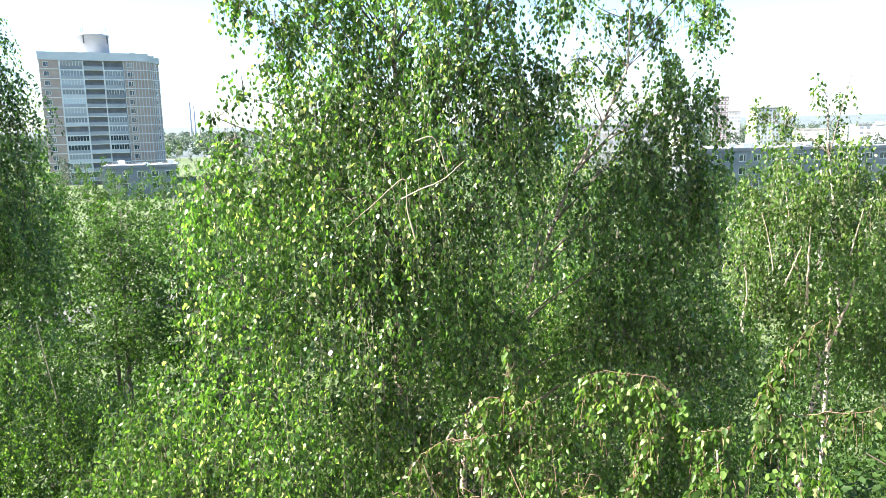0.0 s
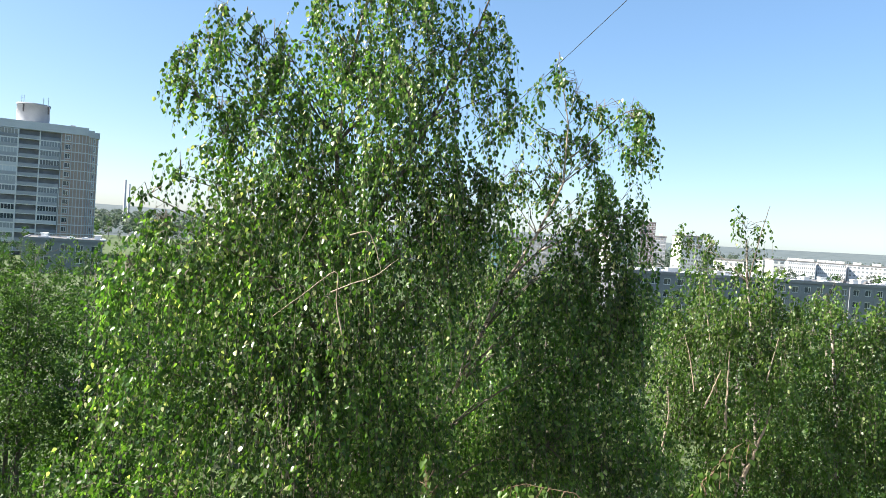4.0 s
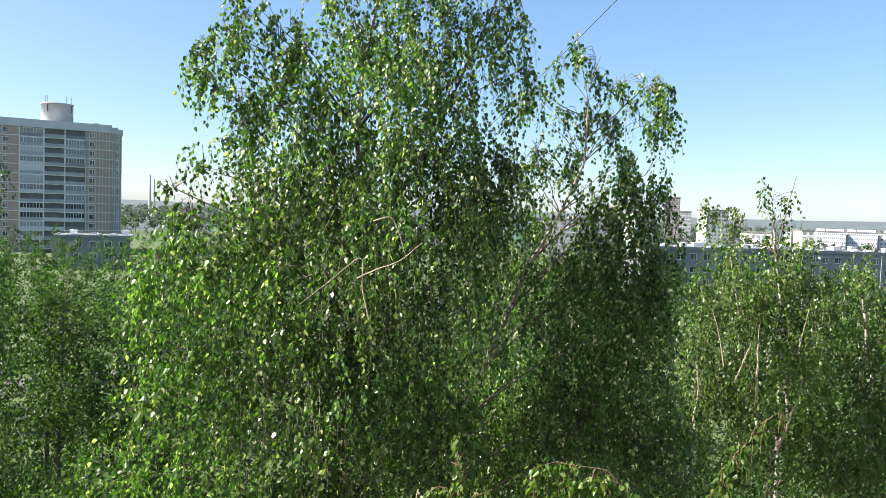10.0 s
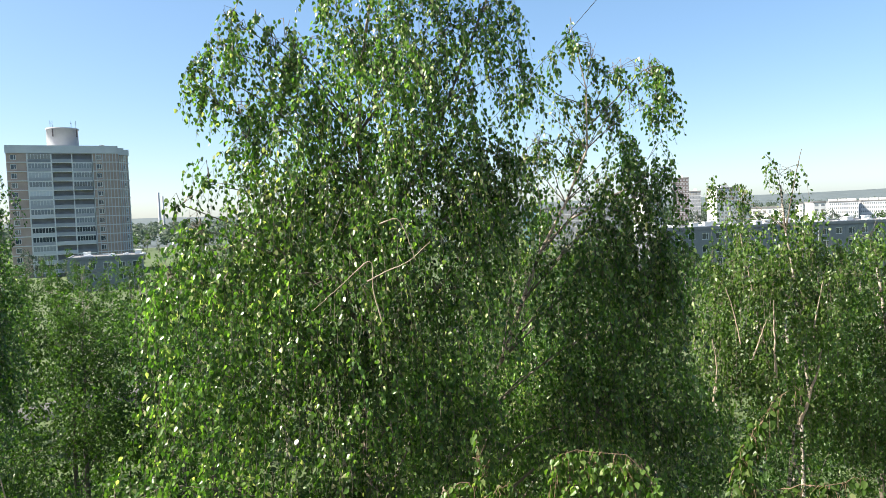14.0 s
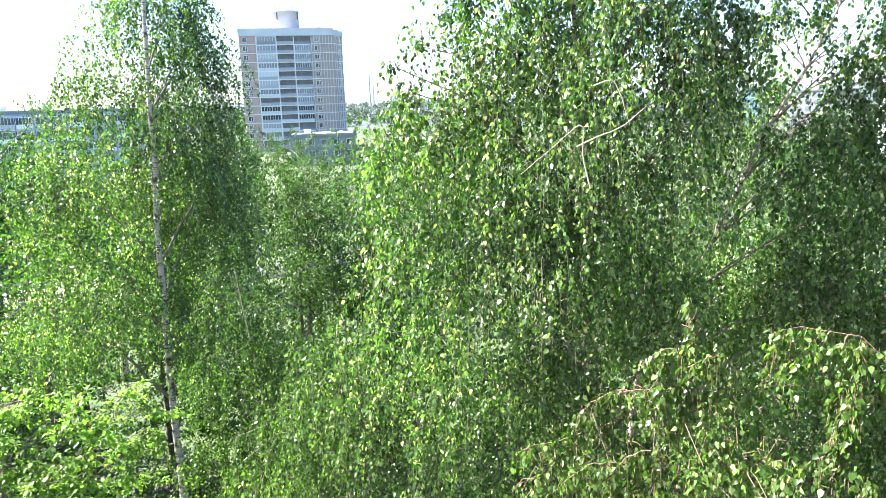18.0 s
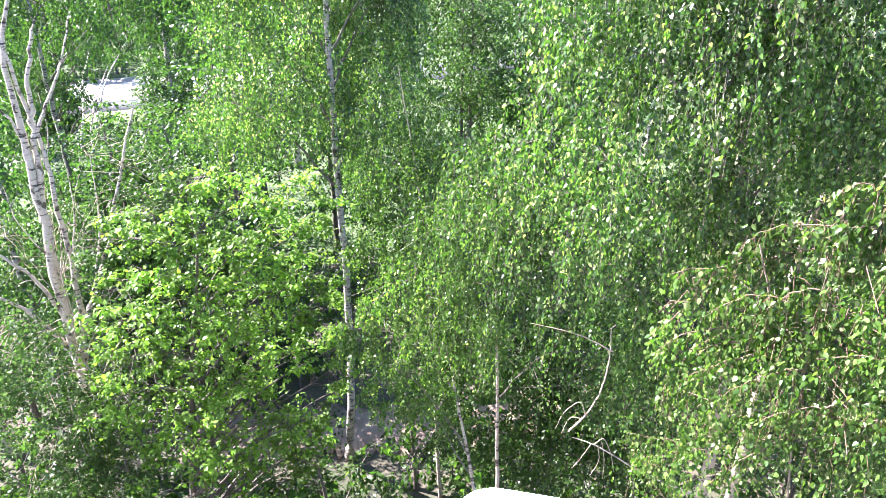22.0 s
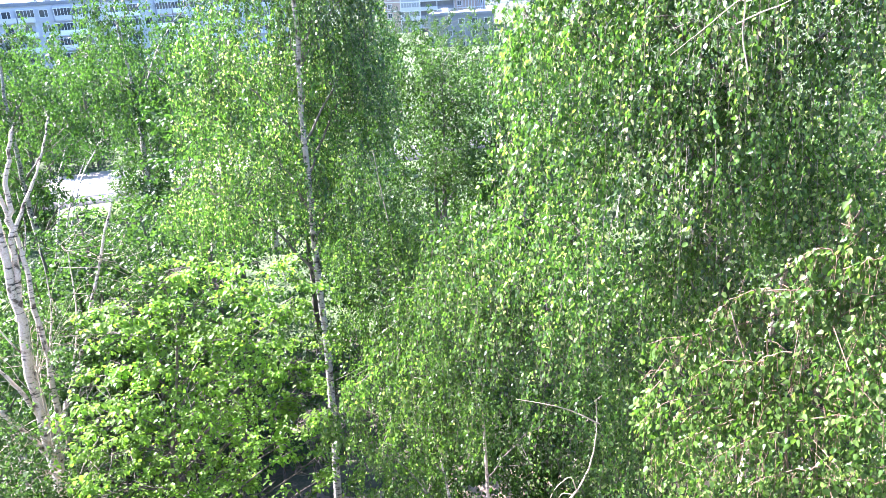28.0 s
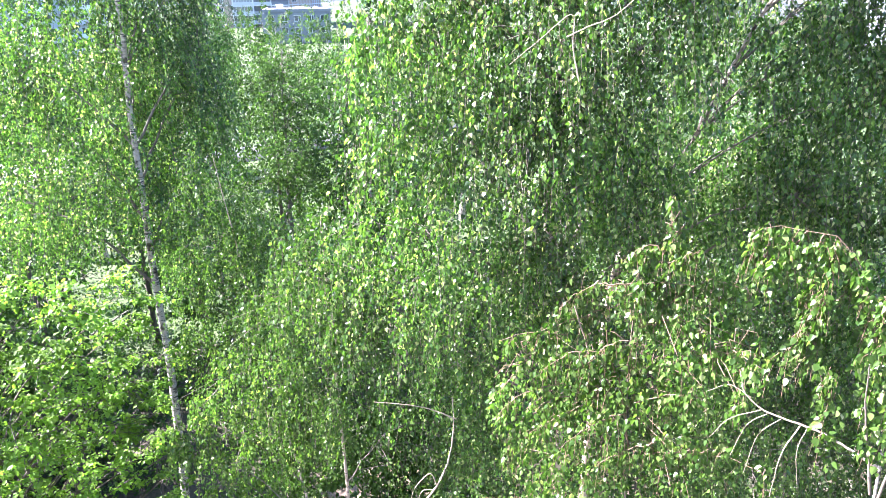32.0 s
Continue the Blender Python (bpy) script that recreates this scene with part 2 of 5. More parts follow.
DRUM = surface("weathered_grey_render", [(0.3, (0.28, 0.29, 0.31)), (0.7, (0.36, 0.37, 0.39))], 0.5, 0.85, 0.1, 6)
ROOFING = surface("bitumen_roofing", [(0.3, (0.1, 0.1, 0.105)), (0.7, (0.19, 0.185, 0.18))], 0.5, 0.9, 0.2, 8)
# dark grey for loggia backs, with the shade of the recess painted in
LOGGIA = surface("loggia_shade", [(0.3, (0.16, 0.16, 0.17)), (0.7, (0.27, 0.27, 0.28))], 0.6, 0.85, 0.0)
METAL = surface("galvanised_metal", [(0.3, (0.35, 0.35, 0.36)), (0.7, (0.5, 0.5, 0.5))], 3, 0.45, 0.1, 30, 0.8)
CABLE = surface("black_cable", [(0.3, (0.02, 0.02, 0.02)), (0.7, (0.05, 0.05, 0.05))], 20, 0.6, 0.0)
PLASTIC = surface("white_plastic", [(0.3, (0.78, 0.78, 0.77)), (0.7, (0.85, 0.85, 0.84))], 5, 0.35, 0.05, 80, spec=0.5)
# outermost land tinted blue-grey, distance haze mixed into the ground colour
HILL_HAZE = surface("haze_blue_hillside", [(0.35, (0.05, 0.068, 0.075)), (0.6, (0.085, 0.105, 0.11))], 0.02, 1.0, 0.0, 0.05)
STACK = surface("concrete_stack", [(0.3, (0.4, 0.41, 0.43)), (0.7, (0.5, 0.5, 0.52))], 0.1, 0.9, 0.0, 1)
GLASS = glass("window_glass")
# paler grey tint for distant panes, haze included in the glass colour
FAR_GLASS = glass("hazy_window_glass", (0.13, 0.145, 0.16), 0.2)
PALE_GLASS = glass("curtained_glass", (0.3, 0.32, 0.34), 0.25)
BLUE_GLASS = glass("bluish_glass", (0.12, 0.22, 0.26))

# ---- building helpers ----
EYE = 16.0                            # height of the window above the yard


def place(az, el, d):
    """The point at a bearing from the window (degrees, clockwise from +y), an elevation and a distance along the ground."""
    a = radians(az)
    return Vector((d * math.sin(a), d * math.cos(a), EYE + d * math.tan(radians(el))))


def raw(name, verts, faces, material):
    """A mesh from arrays: verts (n, 3), faces (m, 3) or (m, 4)."""
    verts, faces = np.asarray(verts, np.float32), np.asarray(faces, np.int32)
    me = bpy.data.meshes.new(name)
    k = faces.shape[1]
    me.vertices.add(len(verts)), me.loops.add(faces.size), me.polygons.add(len(faces))
    me.vertices.foreach_set("co", verts.ravel())
    me.loops.foreach_set("vertex_index", faces.ravel())
    me.polygons.foreach_set("loop_start", np.arange(0, faces.size, k, dtype=np.int32))
    me.update(calc_edges=True)
    me.materials.append(material)
    return me


def part(name, me, parent, at=None, label="", kind=""):
    ob = new(name, me)
    ob.parent = parent
    if at is not None:
        ob.matrix_local = at if isinstance(at, Matrix) else Matrix.Translation(at)
    return tagged(ob, label, kind=kind)


def from_bm(name, bm, material):
    me = bpy.data.meshes.new(name)
    bm.to_mesh(me)
    bm.free()
    me.materials.append(material)
    return me


def box(bm, x0, y0, z0, x1, y1, z1):
    v = [bm.verts.new(p) for p in ((x0, y0, z0), (x1, y0, z0), (x1, y1, z0), (x0, y1, z0), (x0, y0, z1), (x1, y0, z1), (x1, y1, z1), (x0, y1, z1))]
    for f in ((3, 2, 1, 0), (4, 5, 6, 7), (0, 1, 5, 4), (1, 2, 6, 5), (2, 3, 7, 6), (3, 0, 4, 7)):
        bm.faces.new([v[i] for i in f])
    return v


def boxes(name, material, *rows):
    bm = bmesh.new()
    for r in rows:
        box(bm, *r)
    return from_bm(name, bm, material)


def tube(points, radii, sides=6):
    """Vertices and quads of a tapering tube along a line."""
    p = np.asarray([tuple(q) for q in points], float)
    r = np.asarray(radii, float)
    t = np.gradient(p, axis=0)
    t /= np.linalg.norm(t, axis=1)[:, None] + 1e-9
    ref = np.where(np.abs(t[:, 2:3]) > 0.9, np.array([[1.0, 0, 0]]), np.array([[0, 0, 1.0]]))
    u = np.cross(t, ref)
    u /= np.linalg.norm(u, axis=1)[:, None] + 1e-9
    v = np.cross(t, u)
    a = np.arange(sides) * 2 * np.pi / sides
    ring = p[:, None] + r[:, None, None] * (np.cos(a)[None, :, None] * u[:, None] + np.sin(a)[None, :, None] * v[:, None])
    n = len(p)
    i, j = np.meshgrid(np.arange(n - 1), np.arange(sides), indexing="ij")
    k = (j + 1) % sides
    f = np.stack([i * sides + j, i * sides + k, (i + 1) * sides + k, (i + 1) * sides + j], -1).reshape(-1, 4)
    return ring.reshape(-1, 3), f


def joined(pieces):
    vs, fs, n = [], [], 0
    for v, f in pieces:
        vs.append(v), fs.append(f + n)
        n += len(v)
    return np.vstack(vs), np.vstack(fs)


def smooth_line(points, n, rng=None, wobble=0.0):
    """Points spaced evenly along a soft curve through the given ones."""
    p = np.asarray([tuple(q) for q in points], float)
    s = np.r_[0, np.cumsum(np.linalg.norm(np.diff(p, axis=0), axis=1))]
    m = np.vstack([(p[min(i + 1, len(p) - 1)] - p[max(i - 1, 0)]) / (s[min(i + 1, len(p) - 1)] - s[max(i - 1, 0)] + 1e-9) for i in range(len(p))])
    q = np.linspace(0, s[-1], n)
    k = np.clip(np.searchsorted(s, q, side="right") - 1, 0, len(p) - 2)
    h = (s[k + 1] - s[k])[:, None]
    t = ((q - s[k])[:, None]) / (h + 1e-9)
    out = (2 * t**3 - 3 * t**2 + 1) * p[k] + (t**3 - 2 * t**2 + t) * h * m[k] + (-2 * t**3 + 3 * t**2) * p[k + 1] + (t**3 - t**2) * h * m[k + 1]
    if rng is not None and wobble:
        out[1:-1] += rng.normal(0, wobble, (n - 2, 3))
    return out


# ---- trees ----
def unit(v):
    return v / (np.linalg.norm(v, axis=-1, keepdims=True) + 1e-9)


def leaves(rng, pos, way, size, fine, flat=0.15):
    """Leaves at pos that point along way, folded along the midrib: rounded ones of four triangles when fine, else of two. flat: how far they lie face up."""
    n = len(pos)
    up = np.cross(way, np.cross(np.array([[0, 0, 1.0]]), way))
    nor = unit(unit(np.cross(way, unit(rng.normal(0, 1, (n, 3))))) * (1 - flat) + unit(up) * flat)
    nor = unit(nor - way * np.sum(nor * way, 1, keepdims=True))
    side = np.cross(way, nor)
    s = size[:, None]
    w = s * rng.uniform(0.31, 0.42, (n, 1))
    fold = s * rng.uniform(0.02, 0.16, (n, 1))
    tip = pos + way * s + nor * s * rng.uniform(-0.12, 0.06, (n, 1))
    i = np.arange(n)[:, None]
    if fine:
        edge = [pos + way * s * a + sign * side * w * b + nor * fold * b for sign in (1, -1) for a, b in ((0.2, 0.92), (0.6, 0.72))]
        v = np.stack([pos, edge[0], edge[1], tip, edge[3], edge[2]], 1).reshape(-1, 3)
        f = (i[:, :, None] * 6 + np.array([[[0, 5, 4], [0, 4, 3], [0, 3, 2], [0, 2, 1]]])).reshape(-1, 3)
    else:
        left, right = pos + way * s * 0.36 + side * w + nor * fold, pos + way * s * 0.36 - side * w + nor * fold
        v = np.stack([pos, left, right, tip], 1).reshape(-1, 3)
        f = (i[:, :, None] * 4 + np.array([[[0, 2, 3], [0, 3, 1]]])).reshape(-1, 3)
    return v, f


def clump(rng, c, rx, rz, share, leaf, layers, droop, axis, spacing=0.035, length=(0.3, 0.85), tuft=0.16):
    """Hanging twigs and their leaves in one egg-shaped part of a crown. Returns twigs (n, 5, 3), leaf places, ways and sizes."""
    count = share * layers * math.pi * rx * rz / (0.4 * leaf * leaf)
    per = max(3, int((length[0] + length[1]) / 2 / max(spacing, 0.55 * leaf)))
    n = max(3, int(count / per))
    knots = max(3, min(int(n / 5), int(9 * rx * rz / (0.35 * 0.35)) + 3))
    heart = unit(rng.normal(0, 1, (knots, 3))) * (rng.uniform(0, 1, (knots, 1)) ** 0.36)
    u = heart[rng.integers(0, knots, n)] + rng.normal(0, tuft, (n, 3))
    start = c + u * np.array([rx, rx, rz])
    L = rng.uniform(*length, (n, 1)) * min(1.0, 0.45 + rz)
    start[:, 2] += L[:, 0] * 0.35 * droop
    out = start - axis
    out[:, 2] = 0
    out = unit(out * 0.7 + rng.normal(0, 0.6, (n, 3)) * np.array([1, 1, 0.3]))
    return hang(rng, start, out, L, leaf, droop, per)


def hang(rng, start, out, L, leaf, droop, per):
    """Twigs that leave start along out and bend down over the length L, each with per leaves."""
    n = len(start)
    s = np.linspace(0, 1, 5)[None, :, None]
    down = np.array([0, 0, -1.0])
    twig = start[:, None] + out[:, None] * L[:, None] * (0.75 - 0.35 * droop) * (s - 0.35 * s * s) + (down * L)[:, None] * droop * (s**1.7 - 0.12 * s)
    m = per
    t = np.clip((np.arange(m) + rng.uniform(0, 1, (n, m))) / m, 0, 0.999) * 4
    k = t.astype(int)
    fr = (t - k)[..., None]
    ids = np.arange(n)[:, None]
    p = twig[ids, k] * (1 - fr) + twig[ids, np.minimum(k + 1, 4)] * fr
    p = p.reshape(-1, 3)
    side = unit(rng.normal(0, 1, p.shape) * np.array([1, 1, 0.5]))
    p = p + side * rng.uniform(0.2, 0.7, (len(p), 1)) * leaf
    way = unit(side * 0.55 + np.array([0, 0, -1.0]) * (0.35 + 0.75 * droop) + rng.normal(0, 0.35, p.shape))
    return twig, p, way, leaf * rng.uniform(0.62, 1.2, len(p))


def tree(name, label, category, base, stem, radius, clumps, seed, leaf=0.055, layers=2.2, droop=1.0, fine=True, leaf_mat=None, bark=None, twig_mat=None,
         twig_r=0.0028, twig_share=1.0, group="", limbs=True, extra=(), length=(0.3, 0.85), top=0.25, whole=False, flat=0.15, rings=26, tuft=0.16, shoots=()):
    """A tree: an Empty at its foot; trunk, limbs, twigs and crown under it. stem: points up the trunk; clumps: rows of place() and
    half width, half height and density; extra: further bare or stout limbs as (points, radius, material)."""
    rng = np.random.default_rng(seed)
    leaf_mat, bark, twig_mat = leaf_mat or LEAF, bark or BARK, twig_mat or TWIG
    root = tagged(new(name), label, category, group)
    root.location = base
    o = np.array(tuple(base))
    line = smooth_line([base, *stem], 26, rng, radius * 0.12)
    pick = np.unique(np.linspace(0, 25, rings).astype(int))
    rad = radius * (1 - (1 - top) * np.linspace(0, 1, 26)) * (1 + 0.35 * np.exp(-np.linspace(0, 1, 26) * 40))
    v, f = tube((line - o)[pick], rad[pick], 10 if rings > 12 else 6)
    part("trunk", raw("trunk", v, f, bark), root)
    twigs, P, W, S = [], [], [], []
    for az, el, d, rx, rz, share in clumps:
        c = np.array(az if d is None else tuple(place(az, el, d)))
        reach = np.linalg.norm((line[:, :2] - c[:2]), axis=1)
        want = c[2] - 0.7 * reach
        i = int(np.argmin(np.abs(line[:, 2] - want) + 0.2 * reach))
        i = min(max(i, 3), 24)
        tw, p, w, s = clump(rng, c, rx, rz, share, leaf, layers, droop, line[i], length=length, tuft=tuft)
        P.append(p), W.append(w), S.append(s)
        if limbs:
            tip = c + np.array([0, 0, rz * 0.5])
            mid = line[i] * 0.45 + tip * 0.55 + np.array([0, 0, 0.12 * reach[i]])
            lm = smooth_line([line[i], mid, tip], 9, rng, 0.02 * rx)
            r0 = min(rad[i] * 0.5, 0.012 + 0.012 * reach[i] + 0.01 * rx)
            v, f = tube(lm - o, np.linspace(r0, r0 * 0.25, 9), 6)
            if whole:
                twigs.append(tube((lm - o)[::4], [r0, r0 * 0.6, r0 * 0.25], 4))
            else:
                part("limb", raw("limb", v, f, bark if r0 > 0.08 else twig_mat), root)
            step = max(1, int(len(tw) / (3 if whole else 10)))
            for q in tw[::step, 0]:
                j = int(np.argmin(np.linalg.norm(lm - q + np.array([0, 0, 0.3 * rx]), axis=1)))
                m = (lm[j] + q) / 2 + rng.normal(0, 0.05, 3)
                m[2] += 0.06
                twigs.append(tube(np.array([lm[j], m, q]) - o, [min(r0 * 0.3, twig_r * 2), twig_r * 1.3, twig_r], 4))
        keep = rng.uniform(0, 1, len(tw)) < twig_share
        for q in tw[keep]:
            twigs.append(tube((q - o)[::2], np.linspace(twig_r, twig_r * 0.5, 3), 3))
    for d, way in shoots:
        ln = smooth_line([place(az, el, d) for az, el in way], 24, rng, 0.008)
        twigs.append(tube(ln[::2] - o, np.linspace(0.0045, 0.0016, 12), 5))
        n = 6 + int(44 * np.linalg.norm(np.diff(ln, axis=0), axis=1).sum())
        at = ln[rng.integers(2, 24, n)] + rng.normal(0, 0.01, (n, 3))
        side = unit(rng.normal(0, 1, (n, 3)) * np.array([1, 1, 0.35]))
        tw, p, w, s = hang(rng, at, side, rng.uniform(0.06, 0.24, (n, 1)), leaf, droop, 4)
        P.append(p), W.append(w), S.append(s)
        twigs.extend(tube((q - o)[::2], np.linspace(0.0022, 0.0012, 3), 3) for q in tw)
    for pts, r, m in extra:
        lm = smooth_line(pts, 4 * len(pts), rng, r * 0.25)
        v, f = tube(lm - o, np.linspace(r, r * 0.35, len(lm)), 7)
        part("branch", raw("branch", v, f, m), root)
    if twigs:
        v, f = joined(twigs)
        part("branchwork", raw("branchwork", v, f, twig_mat), root, kind="stuff")
    if P:
        v, f = leaves(rng, np.vstack(P) - o, np.vstack(W), np.concatenate(S), fine, flat)
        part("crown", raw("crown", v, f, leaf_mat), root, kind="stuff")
    return root


def stem_of(rows, d):
    return [place(az, el, d) for az, el in rows]


def grown(name, label, category, seed, height, width, leaf, layers, leaf_mat, bark, droop=0.7, share=(8, 14), low=0.3, group="", flat=0.2):
    """A tree or shrub out of seeded chance, standing at the origin, to be copied."""
    rng = np.random.default_rng(seed)
    n = int(rng.integers(*share))
    rows = []
    for k in range(n):
        h = low + (0.95 - low) * (k + 0.5) / n
        a = k * 2.4 + rng.uniform(-0.5, 0.5)
        w = width * (1.0 - 0.75 * abs(h - 0.55) ** 1.3 * 1.6)
        r = w * rng.uniform(0.3, 0.75) * (0.2 if k == n - 1 else 1)
        rows.append(((r * math.cos(a), r * math.sin(a), height * h), 0, None, w * rng.uniform(0.42, 0.6), height * rng.uniform(0.09, 0.14), rng.uniform(0.7, 1.1)))
    lean = rng.normal(0, 0.03 * height, 2)
    stem = [(lean[0] * 0.3, lean[1] * 0.3, height * 0.4), (lean[0] * 0.6, lean[1] * 0.6, height * 0.75), (lean[0], lean[1], height * 0.97)]
    return tree(name, label, category, Vector((0, 0, 0)), [Vector(p) for p in stem], 0.012 * height + 0.03, rows, seed + 7, leaf, layers, droop, False, leaf_mat, bark,
                twig_share=0.0, group=group, length=(0.4, 1.1), top=0.15, whole=True, flat=flat, rings=9)

# ---- ground ----
def ground_height(x, y):
    """Level yard; the land falls away beyond the wood on the right and rises to far hills."""
    right = np.clip((x + 0.35 * y - 45) / 90, 0, 1)
    r = np.hypot(x, y)
    h = -4.2 * right * right * (3 - 2 * right)
    h = h + np.clip((r - 1400) / 2200, 0, 1) ** 1.5 * (34 + 13 * np.sin(np.arctan2(x, y) * 2 - 0.2) + 5 * np.sin(np.arctan2(x, y) * 11))
    return h


def build_ground():
    rings = np.r_[0.5, 3, 6, 9, 12, 16, 20, 25, 31, 38, 46, 56, 68, 82, 100, 125, 160, 210, 300, 450, 700, 1000, 1400, 1800, 2300, 2900, 3600, 4300]
    n = 120
    a = np.arange(n) * 2 * np.pi / n
    x, y = np.outer(rings, np.sin(a)), np.outer(rings, np.cos(a))
    bump = np.array([[noise.noise((px * 0.15, py * 0.15, 0)) for px, py in zip(rx, ry)] for rx, ry in zip(x, y)])
    z = ground_height(x, y) + 0.12 * bump * (np.hypot(x, y) < 45)
    v = np.stack([x, y, z], -1).reshape(-1, 3)
    i, j = np.meshgrid(np.arange(len(rings) - 1), np.arange(n), indexing="ij")
    k = (j + 1) % n
    f = np.stack([i * n + j, (i + 1) * n + j, (i + 1) * n + k, i * n + k], -1).reshape(-1, 4)
    me = raw("ground", v, f, SOIL)
    me.materials.append(WEEDS), me.materials.append(HILL_HAZE)
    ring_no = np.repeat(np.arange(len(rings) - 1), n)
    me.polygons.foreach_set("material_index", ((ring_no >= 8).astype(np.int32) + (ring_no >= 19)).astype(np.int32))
    me.polygons.foreach_set("use_smooth", np.ones(len(f), bool))
    tagged(new("ground", me), "bare brown soil with leaf litter and weeds under the trees", "ground", kind="structure")


build_ground()


def strip(name, label, category, a, b, width, lift, material, n=24, ragged=0.0, seed=1):
    """A flat band on the ground from a to b."""
    rng = np.random.default_rng(seed)
    a, b = np.array(a, float), np.array(b, float)
    way = (b - a) / np.linalg.norm(b - a)
    side = np.array([-way[1], way[0]])
    v, f = [], []
    for k in range(n + 1):
        c = a + (b - a) * k / n
        for s in (-1, 1):
            q = c + side * s * width / 2 * (1 + ragged * rng.uniform(-1, 1))
            z = float(ground_height(q[0], q[1])) + lift
            v += [(q[0], q[1], z), (q[0], q[1], z - 0.25)]
    for k in range(n):
        p = 4 * k
        f += [(p, p + 2, p + 6, p + 4), (p + 1, p, p + 4, p + 5), (p + 2, p + 3, p + 7, p + 6)]
    return tagged(new(name, raw(name, v, f, material)), label, category, kind="structure")


strip("road", "grey asphalt drive passing behind the trees", "road", (-58, 34), (-18, 78), 6.0, 0.06, ASPHALT)
strip("parking_lot", "sunlit pale paved yard seen through the trees", "pavement", (-65, 33), (-48, 52), 9.5, 0.1, PALE_ROAD)
strip("lawn", "sunlit yellow-green grass verge before the paved yard", "grass", (-57, 28), (-42, 45), 8.0, 0.05, GRASS, 24, 0.15)
strip("path", "bare brown trodden footpath in the shade of the trees", "path", (-16.5, 11.2), (-5.6, 18.3), 2.2, 0.12, FOOTPATH, 90, 0.3)

# ---- buildings ----
def window_mesh(w, h):
    fr = boxes("window_frame", WHITE, (0, -0.06, 0, w, 0.02, 0.09), (0, -0.06, h - 0.09, w, 0.02, h), (0, -0.06, 0.09, 0.09, 0.02, h - 0.09),
               (w - 0.09, -0.06, 0.09, w, 0.02, h - 0.09), (w * 0.6, -0.05, 0.09, w * 0.6 + 0.08, 0.02, h - 0.09))
    pn = boxes("pane", GLASS, (0.05, -0.02, 0.05, w - 0.05, 0.0, h - 0.05))
    return fr, pn


def add_window(root, meshes, x, y, z, turn=0.0):
    m = Matrix.Translation((x, y, z)) @ Matrix.Rotation(turn, 4, "Z")
    win = part("window", meshes[0], root, m)
    part("pane", meshes[1], win)
    return win


def panel_block(name, label, m, bays, storeys, depth, height0=1.0, bay=3.2, seed=1, balcony=3, roof_litter=10, skin_mat=None):
    """A block of flats of concrete panels. Local: x along the front, -y towards the yard."""
    rng = random.Random(seed)
    root = tagged(new(name), label, "apartment building")
    skin_mat = skin_mat or PANEL
    root.matrix_world = m
    st = 2.8
    length, top = bays * bay, height0 + storeys * st
    part("wall", boxes("wall", skin_mat, (0, 0.18, -5, length, depth, top + 0.3)), root)
    skin = boxes("wall_panel", skin_mat, (0.02, 0, 0.02, bay - 0.02, 0.2, 0.85), (0.02, 0, 2.3, bay - 0.02, 0.2, st - 0.02), (0.02, 0, 0.85, 0.8, 0.2, 2.3), (bay - 0.8, 0, 0.85, bay - 0.02, 0.2, 2.3))
    wm = window_mesh(1.6, 1.45)
    slab = boxes("balcony_slab", PANEL, (0.1, -1.1, 0, bay - 0.1, 0.0, 0.16))
    rails = [boxes("balcony_front", mt, (0.1, -1.14, 0.16, bay - 0.1, -1.08, 1.05), (0.1, -1.08, 0.16, 0.16, 0, 1.05), (bay - 0.16, -1.08, 0.16, bay - 0.1, 0, 1.05)) for mt in (WHITE, PANEL_PALE, PANEL)]
    glaze = boxes("balcony_glazing", GLASS, (0.14, -1.1, 1.05, bay - 0.14, -1.07, 2.35), (0.14, -1.07, 1.05, 0.17, 0, 2.35), (bay - 0.17, -1.07, 1.05, bay - 0.14, 0, 2.35))
    bars = boxes("glazing_bar", WHITE, *[(0.1 + k * (bay - 0.26) / 5, -1.13, 1.05, 0.16 + k * (bay - 0.26) / 5, -1.06, 2.4) for k in range(6)], (0.1, -1.13, 2.35, bay - 0.1, 0, 2.45))
    pier = boxes("stair_pier", skin_mat, (-0.35, -0.25, 0, 0.35, 0.1, top))
    for s in range(storeys):
        z = height0 + s * st
        for b in range(bays):
            x = b * bay
            part("wall_panel", skin, root, (x, 0, z))
            add_window(root, wm, x + 0.8, 0.14, z + 0.85)
            if balcony and b % balcony != 0:
                part("balcony_slab", slab, root, (x, 0, z))
                part("balcony_front", rails[rng.choice((0, 0, 1, 2))], root, (x, 0, z))
                if rng.random() < 0.6:
                    g = part("balcony_glazing", glaze, root, (x, 0, z))
                    part("glazing_bar", bars, g)
    for b in range(0, bays + 1, balcony or 6):
        part("stair_pier", pier, root, (b * bay, 0, 0))
    part("parapet", boxes("parapet", PANEL_DIM, (-0.15, -0.15, top + 0.3, length + 0.15, 0.15, top + 0.95), (-0.15, depth - 0.15, top + 0.3, length + 0.15, depth + 0.15, top + 0.95),
                          (-0.15, 0.15, top + 0.3, 0.15, depth - 0.15, top + 0.95), (length - 0.15, 0.15, top + 0.3, length + 0.15, depth - 0.15, top + 0.95)), root)
    part("roof", boxes("roof", ROOFING, (0, 0, top + 0.3, length, depth, top + 0.75)), root)
    hatch = boxes("roof_vent", WHITE, (0, 0, 0, 1.5, 1.0, 0.9), (-0.15, -0.15, 0.9, 1.65, 1.15, 1.05))
